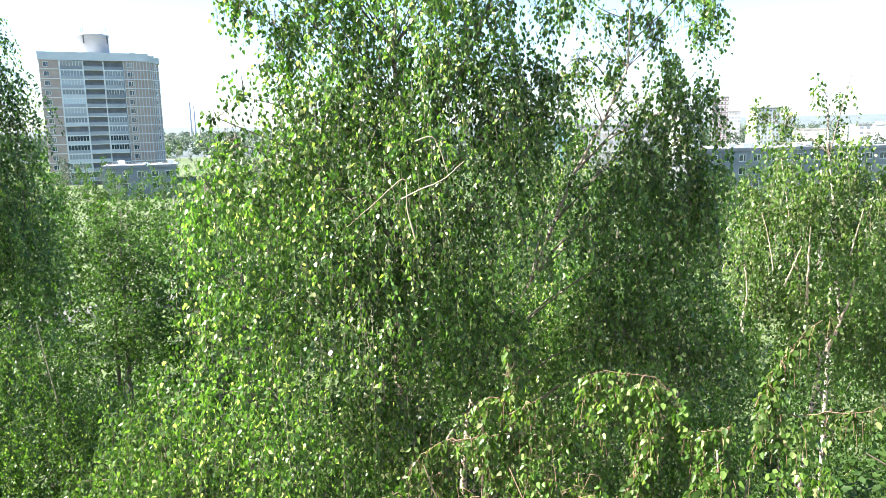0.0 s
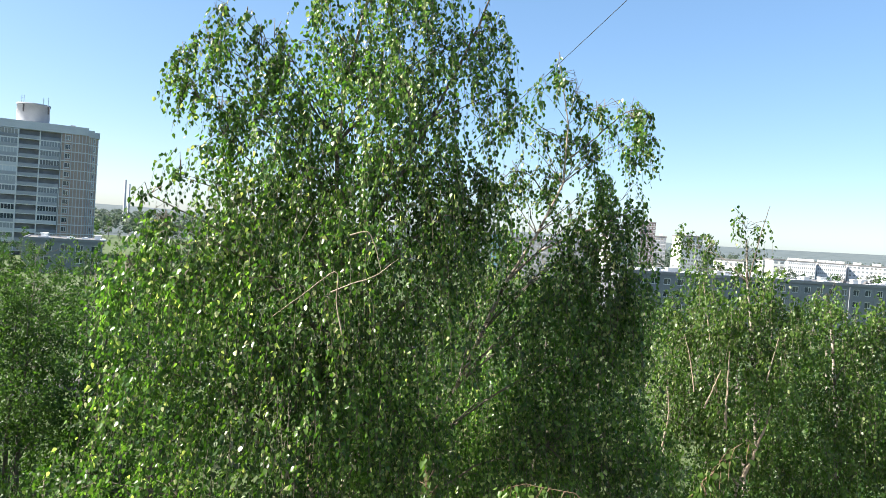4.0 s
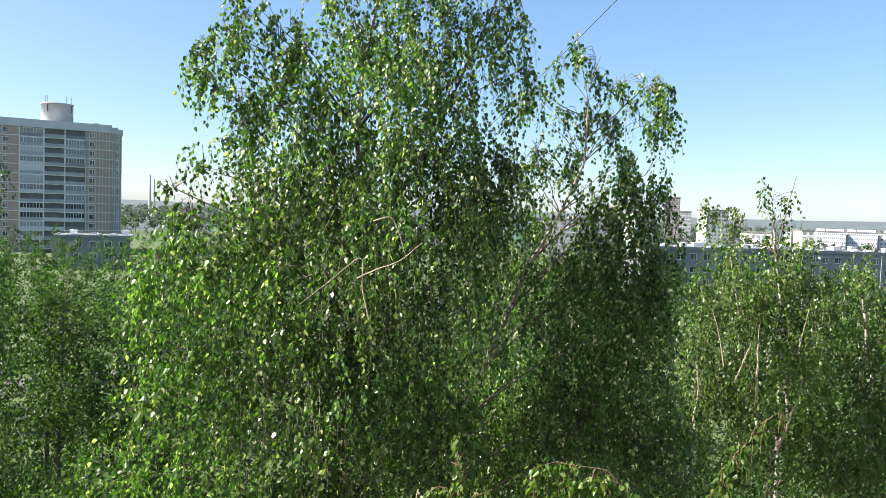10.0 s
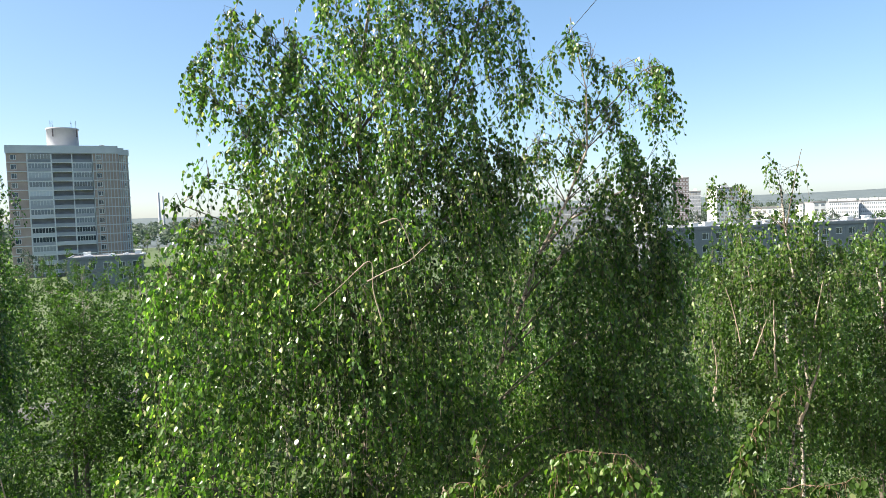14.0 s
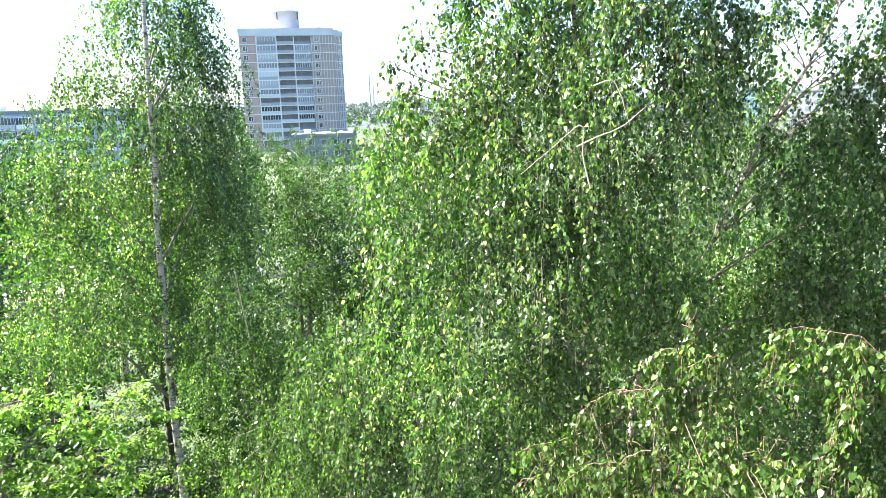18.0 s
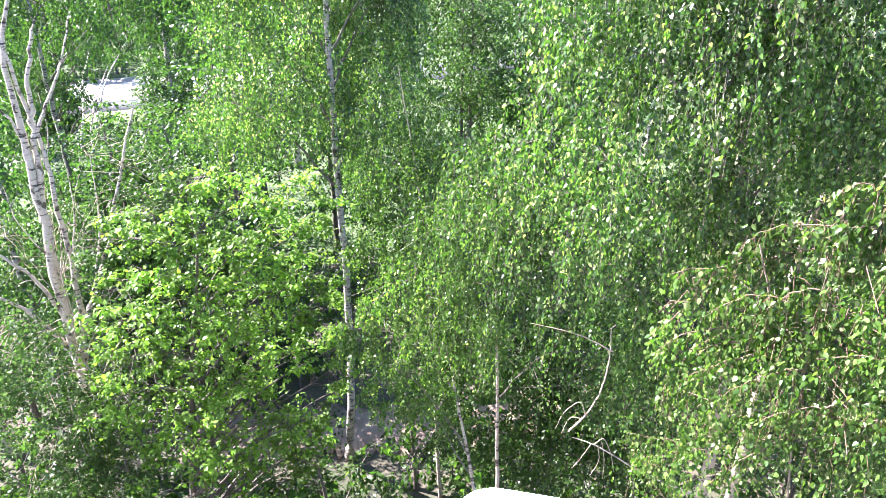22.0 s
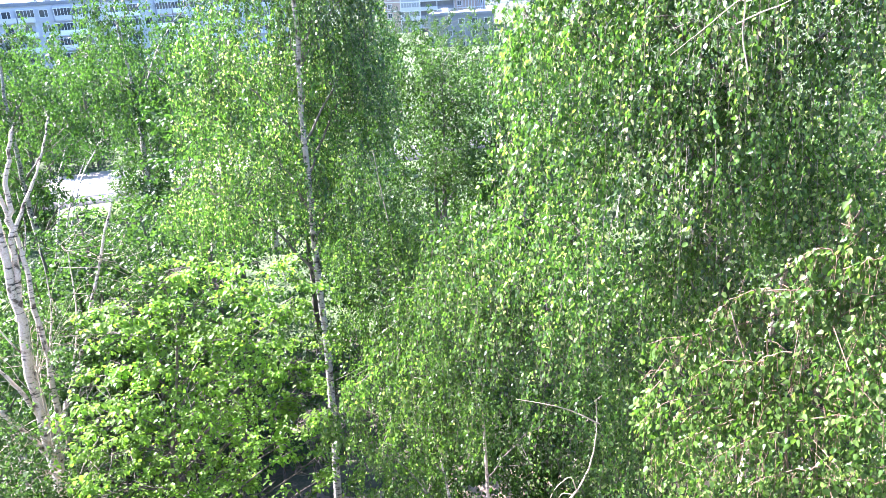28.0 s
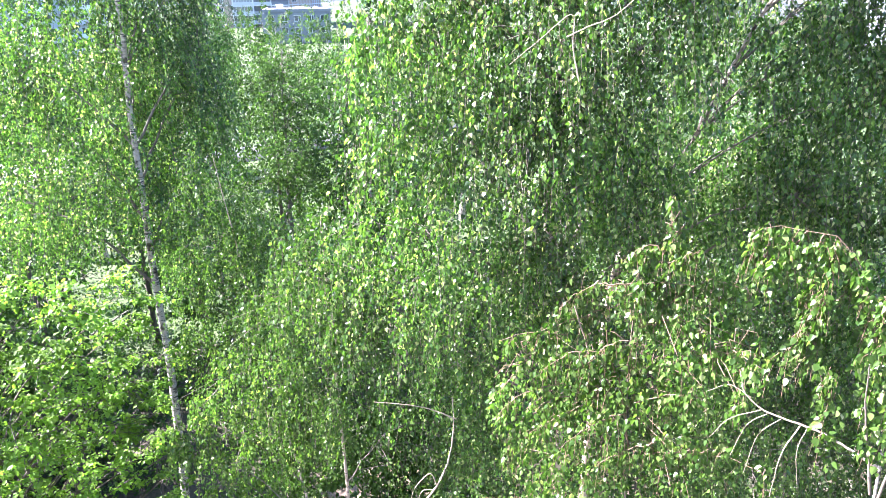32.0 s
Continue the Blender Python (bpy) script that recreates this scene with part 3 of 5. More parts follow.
    scrap = [boxes("roof_scrap", mt, (0, 0, 0, w, 0.8, h), (w * 0.3, 0.1, h, w * 0.8, 0.7, h * 1.6)) for w, h, mt in ((1.6, 0.3, WHITE), (2.6, 0.2, PANEL), (0.9, 0.5, ROOFING))]
    for k in range(roof_litter * 3):
        part("roof_scrap", scrap[rng.randrange(3)], root, (length * (k + rng.uniform(0.1, 0.9)) / roof_litter / 3, rng.uniform(0.3, depth - 2), top + 0.75))
    for k in range(roof_litter):
        part("roof_vent", hatch, root, (length * (k + rng.uniform(0.2, 0.8)) / roof_litter, rng.uniform(1.0, depth - 2), top + 0.75))
    return root


def tower(m):
    """The tall block: loggia columns, ribbed brown bays, a drum on the roof."""
    rng = random.Random(4)
    root = tagged(new("tower_block"), "tall grey and brown tower block with loggias and a roof drum", "apartment building")
    root.matrix_world = m
    st, n = 2.8, 14
    top = n * st
    cols = (("brown", 0.0, 5.4), ("glazed", 5.4, 6.4), ("open", 11.8, 5.6), ("glazed", 17.4, 5.6), ("brown", 23.0, 7.4))
    part("wall", boxes("wall", PANEL, (0.0, 1.5, -3, 30.4, 22, top)), root)
    bm = bmesh.new()
    for z0, z1 in ((-3, top),):
        v = [bm.verts.new(p) for p in ((30.4, 1.5, z0), (33.6, 5.5, z0), (33.6, 20, z0), (30.4, 20, z0), (30.4, 1.5, z1), (33.6, 5.5, z1), (33.6, 20, z1), (30.4, 20, z1))]
        for f in ((3, 2, 1, 0), (4, 5, 6, 7), (0, 1, 5, 4), (1, 2, 6, 5), (2, 3, 7, 6), (3, 0, 4, 7)):
            bm.faces.new([v[i] for i in f])
    part("side_wing", from_bm("side_wing", bm, BROWN_TILE), root)
    for kind, x, w in cols:
        if kind == "brown":
            skin = boxes("tiled_wall", BROWN_TILE, (x, 0.3, -3, x + w, 1.5, top))
            part("tiled_wall", skin, root)
            rib = boxes("rib", PANEL, (0, 0.02, -3, 0.22, 0.3, top))
            wm = window_mesh(1.5, 1.5)
            k = 0
            while k * 0.95 < w - 0.2:
                if x > 1 and not (1.0 < k * 0.95 < 2.4):
                    part("rib", rib, root, (x + k * 0.95, 0, 0))
                k += 1
            for s in range(n):
                add_window(root, wm, x + 1.05, 0.24, s * st + 0.85)
            band = boxes("floor_band", PANEL_PALE, (x, -0.04, 0, x + w, 0.3, 0.28))
            for s in range(n):
                part("floor_band", band, root, (0, 0, s * st))
        else:
            side = boxes("loggia_wall", PANEL_PALE, (x - 0.16, 0.0, -3, x + 0.16, 1.5, top))
            part("loggia_wall", side, root)
            floor = boxes("loggia_slab", PANEL_PALE, (x + 0.16, 0.02, -0.12, x + w - 0.16, 1.5, 0.12))
            front = [boxes("loggia_front", mt, (x + 0.16, 0.0, 0.12, x + w - 0.16, 0.12, 1.1)) for mt in (PANEL, DRUM, PANEL_DIM)]
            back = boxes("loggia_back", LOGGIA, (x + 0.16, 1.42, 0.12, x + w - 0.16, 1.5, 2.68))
            panes = [boxes("loggia_glass", mt, (x + 0.16, 0.05, 1.1, x + w - 0.16, 0.08, 2.55)) for mt in (GLASS, FAR_GLASS, PALE_GLASS)]
            bar = boxes("glazing_bar", PANEL_PALE, *[(x + 0.16 + k * (w - 0.42) / 7, 0.02, 1.1, x + 0.26 + k * (w - 0.42) / 7, 0.11, 2.55) for k in range(8)], (x + 0.16, 0.02, 2.55, x + w - 0.16, 0.12, 2.68))
            for s in range(n):
                at = (0, 0, s * st)
                part("loggia_slab", floor, root, at)
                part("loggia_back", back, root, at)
                part("loggia_front", front[rng.choice((0, 0, 1, 1, 2) if kind == "glazed" else (0, 1, 1))], root, at)
                if (kind == "glazed" and rng.random() < 0.8) or (kind == "open" and rng.random() < 0.08):
                    g = part("loggia_glass", panes[rng.choice((0, 0, 1, 1, 2))], root, at)
                    part("glazing_bar", bar, g)
    wing_rib = boxes("rib", PANEL, (-0.11, -0.2, -3, 0.11, 0.05, top))
    wing_band = boxes("floor_band", PANEL_PALE, (0, -0.25, 0, 5.1, 0.02, 0.28))
    turn = math.atan2(4.0, 3.2)
    base = Matrix.Translation((30.4, 1.5, 0)) @ Matrix.Rotation(turn, 4, "Z")
    for k in range(5):
        part("rib", wing_rib, root, base @ Matrix.Translation((0.3 + k * 1.1, 0, 0)))
    wm = window_mesh(0.9, 1.4)
    for s in range(n):
        part("floor_band", wing_band, root, base @ Matrix.Translation((0, 0, s * st)))
        add_window(root, wm, *(base @ Vector((2.6, -0.08, s * st + 0.9))), turn)
    part("parapet", boxes("parapet", PANEL, (-0.2, -0.1, top, 30.4, 22, top + 2.4), (30.4, 1.8, top - 0.3, 32.2, 20, top + 1.9), (32.2, 4.0, top - 0.3, 33.8, 20, top + 1.6)), root)
    a = np.linspace(0, 2 * np.pi, 25)[:-1]
    ring = [np.c_[np.cos(a) * r, np.sin(a) * r, np.full(24, z)] for r, z in ((4.5, 0), (4.5, 5.6), (4.7, 5.6), (4.7, 6.1), (0.1, 6.2))]
    v = np.vstack(ring)
    i, j = np.meshgrid(np.arange(4), np.arange(24), indexing="ij")
    f = np.stack([i * 24 + j, i * 24 + (j + 1) % 24, (i + 1) * 24 + (j + 1) % 24, (i + 1) * 24 + j], -1).reshape(-1, 4)
    drum = part("roof_drum", raw("roof_drum", v, f, DRUM), root, (15.2, 9, top + 2.4))
    mast = boxes("antenna", METAL, (-0.06, -0.06, 0, 0.06, 0.06, 2.2), (-0.3, -0.03, 1.4, 0.3, 0.03, 1.46))
    box_a = boxes("antenna_panel", DARK_CLAD, (-0.2, -0.15, -2.2, 0.2, 0.15, 0.1))
    for x in (-3.2, -2.6, 2.6, 3.9):
        part("antenna", mast, drum, (x, -2.6, 6.1))
    for x in (-2.6, 4.0):
        part("antenna_panel", box_a, drum, (x, -4.2, 5.4))
    part("roof_hood", boxes("roof_hood", METAL, (25.4, 3, top + 2.4, 26.8, 4, top + 3.0)), root)
    return root


def far_block(name, label, az, d, w, z_top, material, storeys, bays, depth=14.0, lit=None, base=-4.0, turn=0.0, cabins=1):
    """A plain high-rise far off, with its windows."""
    lit = lit or FAR_GLASS
    root = tagged(new(name), label, "apartment building", "far buildings")
    p = place(az, 0, d)
    root.matrix_world = Matrix.Translation((p.x, p.y, base)) @ Matrix.Rotation(radians(-az + turn), 4, "Z")
    h = z_top - base
    part("wall", boxes("wall", material, (-w / 2, 0, 0, w / 2, depth, h)), root)
    part("roof", boxes("roof", ROOFING, (-w / 2 - 0.2, -0.2, h, w / 2 + 0.2, depth + 0.2, h + 0.8)), root)
    cw = min(w * 0.15, 2.2)
    cabin = boxes("roof_cabin", PANEL_PALE, (-cw, depth * 0.3, h + 0.8, cw, depth * 0.7, h + 2.2))
    for k in range(cabins):
        part("roof_cabin", cabin, root, (w * ((k + 0.5) / cabins - 0.5), 0, 0))
    st, by = h / storeys, w / bays
    pane = boxes("window", lit, (-by * 0.27, -0.06, st * 0.32, by * 0.27, 0.04, st * 0.76))
    band = boxes("floor_band", PANEL, (-w / 2, -0.05, -0.06, w / 2, 0.02, 0.08))
    for s in range(storeys):
        part("floor_band", band, root, (0, 0, s * st))
        for b in range(bays):
            part("window", pane, root, (-w / 2 + (b + 0.5) * by, 0, s * st))
    return root


def facing(az, d, along, z=0.0, turn=0.0):
    """Pose of a building whose front faces the window, shifted along its front."""
    p = place(az, 0, d)
    return Matrix.Translation((p.x, p.y, z)) @ Matrix.Rotation(radians(-az + turn), 4, "Z") @ Matrix.Translation((along, 0, 0))


tower(facing(-27.4, 247, -17.0, -1.7))
panel_block("panel_block", "long grey five-storey panel block with white balconies", facing(-54, 165, -62.0, 0, 6), 34, 5, 12, 0.9, seed=2)
panel_block("panel_block", "grey panel block with rubble and vents on its flat roof", Matrix.Translation((47, 155.5, -5.6)) @ Matrix.Rotation(radians(7), 4, "Z"), 26, 5, 12, 0.9, seed=5, roof_litter=16, skin_mat=PANEL_DIM, balcony=0)
panel_block("low_block", "low grey building with a flat roof before the tower", facing(-23, 185, -16, -4.7, 0), 5, 4, 14, 0.6, seed=7, balcony=0, roof_litter=2, skin_mat=PANEL_DIM)
far_block("tower_block", "hazy tower block behind the long panel block", -51.7, 235, 25.6, 44, PANEL, 16, 11)
far_block("tower_block", "pale greenish tower block at the edge of view", -60.5, 240, 22, 44, PANEL_PALE, 16, 9, lit=BLUE_GLASS)
far_block("high_rise", "pale sunlit tower with a grey side", 21.9, 450, 13, 22.4, PANEL, 12, 6, turn=24)
far_block("high_rise", "dark brown high-rise with pale windows", 18.6, 500, 10, 31, DARK_CLAD, 14, 5, lit=PANEL_DIM)
far_block("high_rise", "light grey high-rise beside the dark one", 19.6, 480, 7, 21.5, PANEL_DIM, 11, 4)
far_block("high_rise", "white and grey slab with long balconies", 16.6, 330, 9, 19.0, PANEL_PALE, 9, 5, turn=20)
far_block("office_block", "grey office building behind the birches", 11.0, 360, 36, 14.5, PANEL_DIM, 6, 12)
far_block("office_block", "pale blue glazed office building behind the birches", 7.1, 330, 7, 16.0, BLUE_GLASS, 6, 3)
far_block("high_rise", "grey tower glimpsed between birch leaves", 2.8, 420, 12, 25, PANEL_DIM, 10, 4)
for near_end, far_end, d in ((28.6, 30.4, 540), (30.5, 32.3, 550), (32.4, 36.0, 560)):
    far_block("slab_block", "far grey five-storey block of flats with a flat roof", (near_end + far_end) / 2, d, 2 * d * math.tan(radians((far_end - near_end) / 2)), 11.6, PANEL, 5, 14, turn=8, base=-2, cabins=3)
far_block("slab_block", "white end wall of a far block of flats", 28.0, 470, 7, 12.2, PANEL_PALE, 5, 2, base=-2, cabins=0, turn=20)
far_block("slab_block", "small white block of flats far off", 26.7, 480, 4, 11.6, PANEL_PALE, 5, 2, base=-2, cabins=0)
far_block("low_block", "low white sheds beyond the flat roof", 24.6, 430, 16, 10.4, PANEL_PALE, 3, 6, base=-2, cabins=0)


def chimney(az, d, h, r):
    root = tagged(new("chimney_stack"), "tall thin grey industrial chimney far off", "chimney", "far chimneys")
    p = place(az, 0, d)
    root.location = (p.x, p.y, 0)
    v, f = tube([(0, 0, -2), (0, 0, h * 0.5), (0, 0, h)], [r, r * 0.8, r * 0.62], 12)
    part("shaft", raw("shaft", v, f, STACK), root)
    v, f = tube([(0, 0, h), (0, 0, h + 1.5)], [r * 0.72, r * 0.72], 12)
    part("rim", raw("rim", v, f, STACK), root)


chimney(-21.7, 900, 47, 1.7)
chimney(-21.42, 920, 43, 1.5)

# the house that the view is taken from: its wall, and the sill under the window
FRONT = Matrix.Rotation(radians(16), 4, "Z")
wall_me = boxes("wall_house", PANEL_PALE, (-14, -0.75, -0.5, 14, -0.35, EYE - 0.95), (-14, -0.75, EYE - 0.95, -1.1, -0.35, EYE + 9), (1.1, -0.75, EYE - 0.95, 14, -0.35, EYE + 9), (-1.1, -0.75, EYE + 0.7, 1.1, -0.35, EYE + 9))
wall = tagged(new("wall_house", wall_me), "pale concrete wall of the house with an open window", "wall", kind="structure")
wall.matrix_world = FRONT


def rounded_board(w, d, h, r, n=8):
    """A board with its two front corners rounded, and a small bevel along the top edge."""
    line = [(0, 0)]
    for cx, cy, a0 in ((r, d - r, 180), (w - r, d - r, 90)):
        line += [(cx + r * math.cos(radians(a0 - 90 * k / n)), cy + r * math.sin(radians(a0 - 90 * k / n))) for k in range(n + 1)]
    line.append((w, 0))
    mid = Vector((w / 2, d / 2))
    rings = []
    bm = bmesh.new()
    for z, s in ((0, 0), (h - 0.005, 0), (h - 0.0015, 0.0015), (h, 0.005)):
        rings.append([bm.verts.new((p[0] + (mid.x - p[0]) * s / (w / 2), p[1] + (mid.y - p[1]) * s / (d / 2), z)) for p in line])
    for lo, hi in zip(rings, rings[1:]):
        for k in range(len(line)):
            q = (k + 1) % len(line)
            bm.faces.new((lo[q], lo[k], hi[k], hi[q]))
    bm.faces.new(rings[-1][::-1])
    bm.faces.new(rings[0])
    bmesh.ops.recalc_face_normals(bm, faces=bm.faces)
    return from_bm("window_sill", bm, PLASTIC)


sill_me = rounded_board(1.6, 0.888, 0.03, 0.03)
sill = tagged(new("window_sill", sill_me), "white plastic sill board with rounded corners under the window", "sill", kind="structure")
sill.matrix_world = FRONT @ Matrix.Translation((-0.185, -0.34, 15.319))

# ---- trees near the window ----
# clumps of each crown: bearing, elevation, distance, half width, half height, density
MAIN_TOP = [
    (-16.4, 11.2, 8.2, 0.40, 0.46, 0.55), (-16.0, 14.2, 8.2, 0.2, 0.26, 0.7), (-13.9, 14.2, 8.2, 0.12, 0.16, 0.5), (-11.7, 12.4, 8.2, 0.22, 0.42, 0.75),
    (-13.4, 8.6, 8.2, 0.34, 0.5, 0.7), (-15.0, 4.9, 8.1, 0.3, 0.34, 0.8), (-8.3, 16.2, 8.3, 0.26, 0.36, 0.85), (5.4, 14.8, 8.3, 0.26, 0.4, 0.75), (6.2, 9.6, 8.3, 0.22, 0.5, 0.6),
    (-4.8, 14.5, 8.3, 0.46, 0.73, 0.9), (-0.5, 17.0, 8.3, 0.59, 0.81, 1.0),
    (-3.2, 22.7, 8.3, 0.59, 0.60, 1.0), (4.3, 13.5, 8.2, 0.36, 0.79, 0.7), (-10.9, 6.1, 8.2, 0.69, 0.70, 0.9),
    (-3.9, 8.0, 8.0, 0.70, 0.77, 1.0), (3.0, 6.8, 8.2, 0.52, 0.99, 0.7), (-13.4, -0.7, 8.0, 0.72, 0.61, 0.8),
    (-20.0, 0.8, 7.8, 0.2, 0.12, 0.35), (-5.6, -0.2, 7.7, 0.85, 0.67, 1.0), (3.1, -1.0, 8.0, 0.57, 0.76, 1.0),
    (-12.5, 10.7, 8.3, 0.31, 0.45, 0.5), (-8.2, 11.6, 8.3, 0.45, 0.59, 0.8), (5.6, 1.5, 8.4, 0.40, 0.67, 0.65),

    (-18.6, -1.7, 7.9, 0.3, 0.26, 0.6), (-17.9, 2.2, 8.0, 0.14, 0.16, 0.5), (-18.0, 10.2, 8.2, 0.2, 0.36, 0.8),
    (-16.9, 7.6, 8.2, 0.28, 0.32, 0.7), (-21.0, -5.0, 7.9, 0.33, 0.30, 0.6),
]
MAIN_MID = [
    (-7.7, 4.2, 8.6, 0.74, 0.68, 0.9), (-1.3, 3.3, 8.7, 0.76, 0.76, 1.0), (-10.0, -1.4, 8.7, 0.74, 0.74, 0.8),
    (-0.2, 12.7, 8.7, 0.62, 0.77, 0.9), (-14.1, -4.3, 8.5, 0.70, 0.58, 0.8), (0.3, -2.3, 8.8, 0.63, 0.56, 0.7),
    (3.1, 1.7, 8.7, 0.48, 0.55, 0.6),
]
MAIN_LOW = [
    (-17.2, -7.0, 7.9, 0.75, 0.65, 1.0), (-8.7, -7.5, 7.6, 0.83, 0.71, 1.0), (-0.5, -8.9, 7.7, 0.67, 0.73, 1.0),
    (-17.9, -14.1, 7.9, 0.62, 0.64, 1.0), (-9.0, -15.3, 7.6, 0.95, 0.70, 1.0), (-0.8, -16.8, 7.9, 0.69, 0.68, 1.0),
    (-18.8, -23.1, 7.7, 1.06, 0.93, 1.0), (-9.2, -25.1, 7.9, 0.66, 0.87, 1.0),
    (-15.7, -31.9, 8.0, 1.03, 1.0, 0.5), (-10.0, -36.4, 8.2, 0.71, 1.09, 0.8),
    (-4.1, -18.9, 8.8, 0.65, 0.78, 1.0), (0.2, -15.2, 9.0, 0.54, 0.80, 1.0), (1.6, -22.2, 9.0, 0.57, 0.73, 0.9),

    (-6.4, -13.0, 7.7, 0.4, 0.5, 0.9), (-6.0, -22.5, 7.6, 0.4, 0.5, 0.7), (-5.2, -28.0, 7.5, 0.5, 0.5, 1.0), (-3.6, -32.0, 7.6, 0.5, 0.5, 1.0), (-6.5, -17.5, 7.8, 0.25, 0.3, 0.6),
]
SIDE = [
    (-25.6, -25.0, 8.4, 0.77, 0.85, 1.5), (-29.0, -21.5, 9.4, 0.5, 0.5, 0.4), (-29.0, -27.0, 9.2, 0.67, 0.84, 1.3), (-22.5, -29.0, 8.4, 0.7, 0.8, 0.8), (-20.5, -37.5, 8.4, 1.0, 0.8, 0.4),
    (-26.5, -33.0, 8.8, 0.6, 0.7, 0.8),
]
SECOND = [
    (10.9, 12.3, 9.4, 0.12, 0.2, 0.5), (8.9, 11.4, 9.4, 0.18, 0.16, 0.45), (12.4, 11.5, 9.4, 0.26, 0.2, 0.6),
    (7.6, 9.2, 9.5, 0.24, 0.16, 0.6), (6.9, 7.8, 9.5, 0.2, 0.16, 0.6), (14.3, 10.0, 9.4, 0.26, 0.16, 0.65),
    (16.3, 9.0, 9.4, 0.28, 0.16, 0.7), (17.6, 7.4, 9.4, 0.17, 0.28, 0.65), (16.5, 6.6, 9.4, 0.24, 0.22, 0.6),
    (11.4, 6.6, 9.4, 0.36, 0.26, 0.7), (13.6, 6.8, 9.4, 0.2, 0.16, 0.6), (8.0, 4.4, 9.6, 0.28, 0.22, 0.6),
    (6.8, 2.4, 9.7, 0.26, 0.3, 0.6), (10.6, 4.0, 9.5, 0.36, 0.3, 0.65), (14.7, 3.4, 9.4, 0.36, 0.3, 0.6),
    (16.4, 2.4, 9.4, 0.34, 0.34, 0.7), (12.7, 1.0, 9.4, 0.48, 0.34, 0.8), (8.0, -1.6, 9.9, 0.36, 0.4, 0.7),
    (16.6, 0.0, 9.3, 0.34, 0.36, 0.6), (15.2, -0.9, 9.3, 0.45, 0.45, 0.6), (9.6, -4.6, 8.95, 0.3, 0.28, 0.6), (6.2, -9.0, 8.9, 0.24, 0.2, 0.5),
    (13.4, -5.6, 9.2, 0.70, 0.71, 1.2), (15.5, -10.7, 9.1, 0.55, 0.77, 1.2), (10.3, -13.4, 9.6, 0.67, 0.82, 1.0),
    (12.0, -17.9, 9.0, 0.90, 0.63, 1.1), (7.4, -16.2, 10.3, 0.81, 0.80, 1.0), (6.2, -6.2, 10.4, 0.58, 0.74, 0.8),
    (2.9, -17.4, 10.3, 0.74, 0.73, 0.8), (18.0, -15.9, 9.4, 0.55, 0.64, 1.0), (17.2, -4.8, 9.3, 0.31, 0.64, 1.0), (8.7, -9.2, 8.9, 0.35, 0.42, 0.6),
]
SECOND_LOW = [
    (13.3, -24.3, 9.8, 0.74, 0.84, 1.0), (17.9, -29.0, 9.4, 0.69, 0.82, 1.0), (11.0, -30.6, 9.2, 0.76, 0.95, 1.0),
    (16.3, -35.0, 8.8, 0.89, 0.77, 1.0), (19.3, -23.1, 10.0, 0.55, 0.87, 1.0), (9.8, -37.4, 8.8, 0.93, 0.75, 0.9),
    (22.7, -33.9, 9.0, 0.64, 0.73, 0.9), (5.4, -20.2, 10.2, 0.6, 0.8, 1.0), (6.4, -26.4, 9.8, 0.6, 0.8, 1.0),
]
RIGHT_A = [
    (25.5, 0.6, 12.0, 0.28, 0.48, 0.3), (22.4, -0.9, 12.2, 0.43, 0.41, 0.5), (25.3, -2.8, 12.0, 0.64, 0.40, 0.9),
    (23.5, -5.5, 12.0, 0.74, 0.53, 1.0), (27.8, -5.8, 12.0, 0.62, 0.60, 1.0), (21.4, -10.0, 12.3, 0.70, 0.83, 1.0),
    (26.2, -10.6, 11.8, 0.78, 0.76, 1.0), (22.6, -15.2, 12.0, 0.92, 0.79, 1.0), (28.1, -15.4, 12.0, 0.85, 0.76, 1.0),
]
RIGHT_B = [
    (31.3, -3.4, 13.5, 0.49, 0.38, 0.7), (31.2, -6.6, 13.5, 0.65, 0.56, 1.0), (34.0, -6.6, 14.0, 0.48, 0.75, 1.0),
    (32.2, -10.8, 13.2, 0.78, 0.81, 1.0), (35.6, -11.2, 13.6, 0.68, 0.98, 1.0), (32.9, -15.5, 13.0, 0.92, 0.79, 1.0),
]
NEAR_A = [
    (2.7, -19.7, 4.6, 0.10, 0.22, 0.8), (-0.9, -26.2, 4.7, 0.35, 0.31, 0.8), (5.0, -27.3, 4.6, 0.33, 0.30, 0.8),
    (-4.4, -32.2, 4.8, 0.38, 0.55, 1.0), (2.3, -33.7, 4.7, 0.48, 0.63, 1.0), (8.6, -30.2, 4.5, 0.28, 0.34, 0.7),
    (6.5, -38.0, 4.6, 0.76, 0.40, 1.0), (-8.6, -32.8, 4.9, 0.28, 0.41, 0.8), (-2.0, -34.9, 4.6, 0.39, 0.47, 1.0),
    (2.5, -31.4, 4.6, 0.29, 0.34, 0.9), (-4.9, -39.7, 4.7, 0.44, 0.43, 1.0), (4.0, -37.1, 4.5, 0.42, 0.41, 1.0),
    (-5.6, -42.0, 5.3, 0.47, 0.66, 1.0), (-10.6, -44.5, 5.6, 0.43, 0.46, 0.8),
]
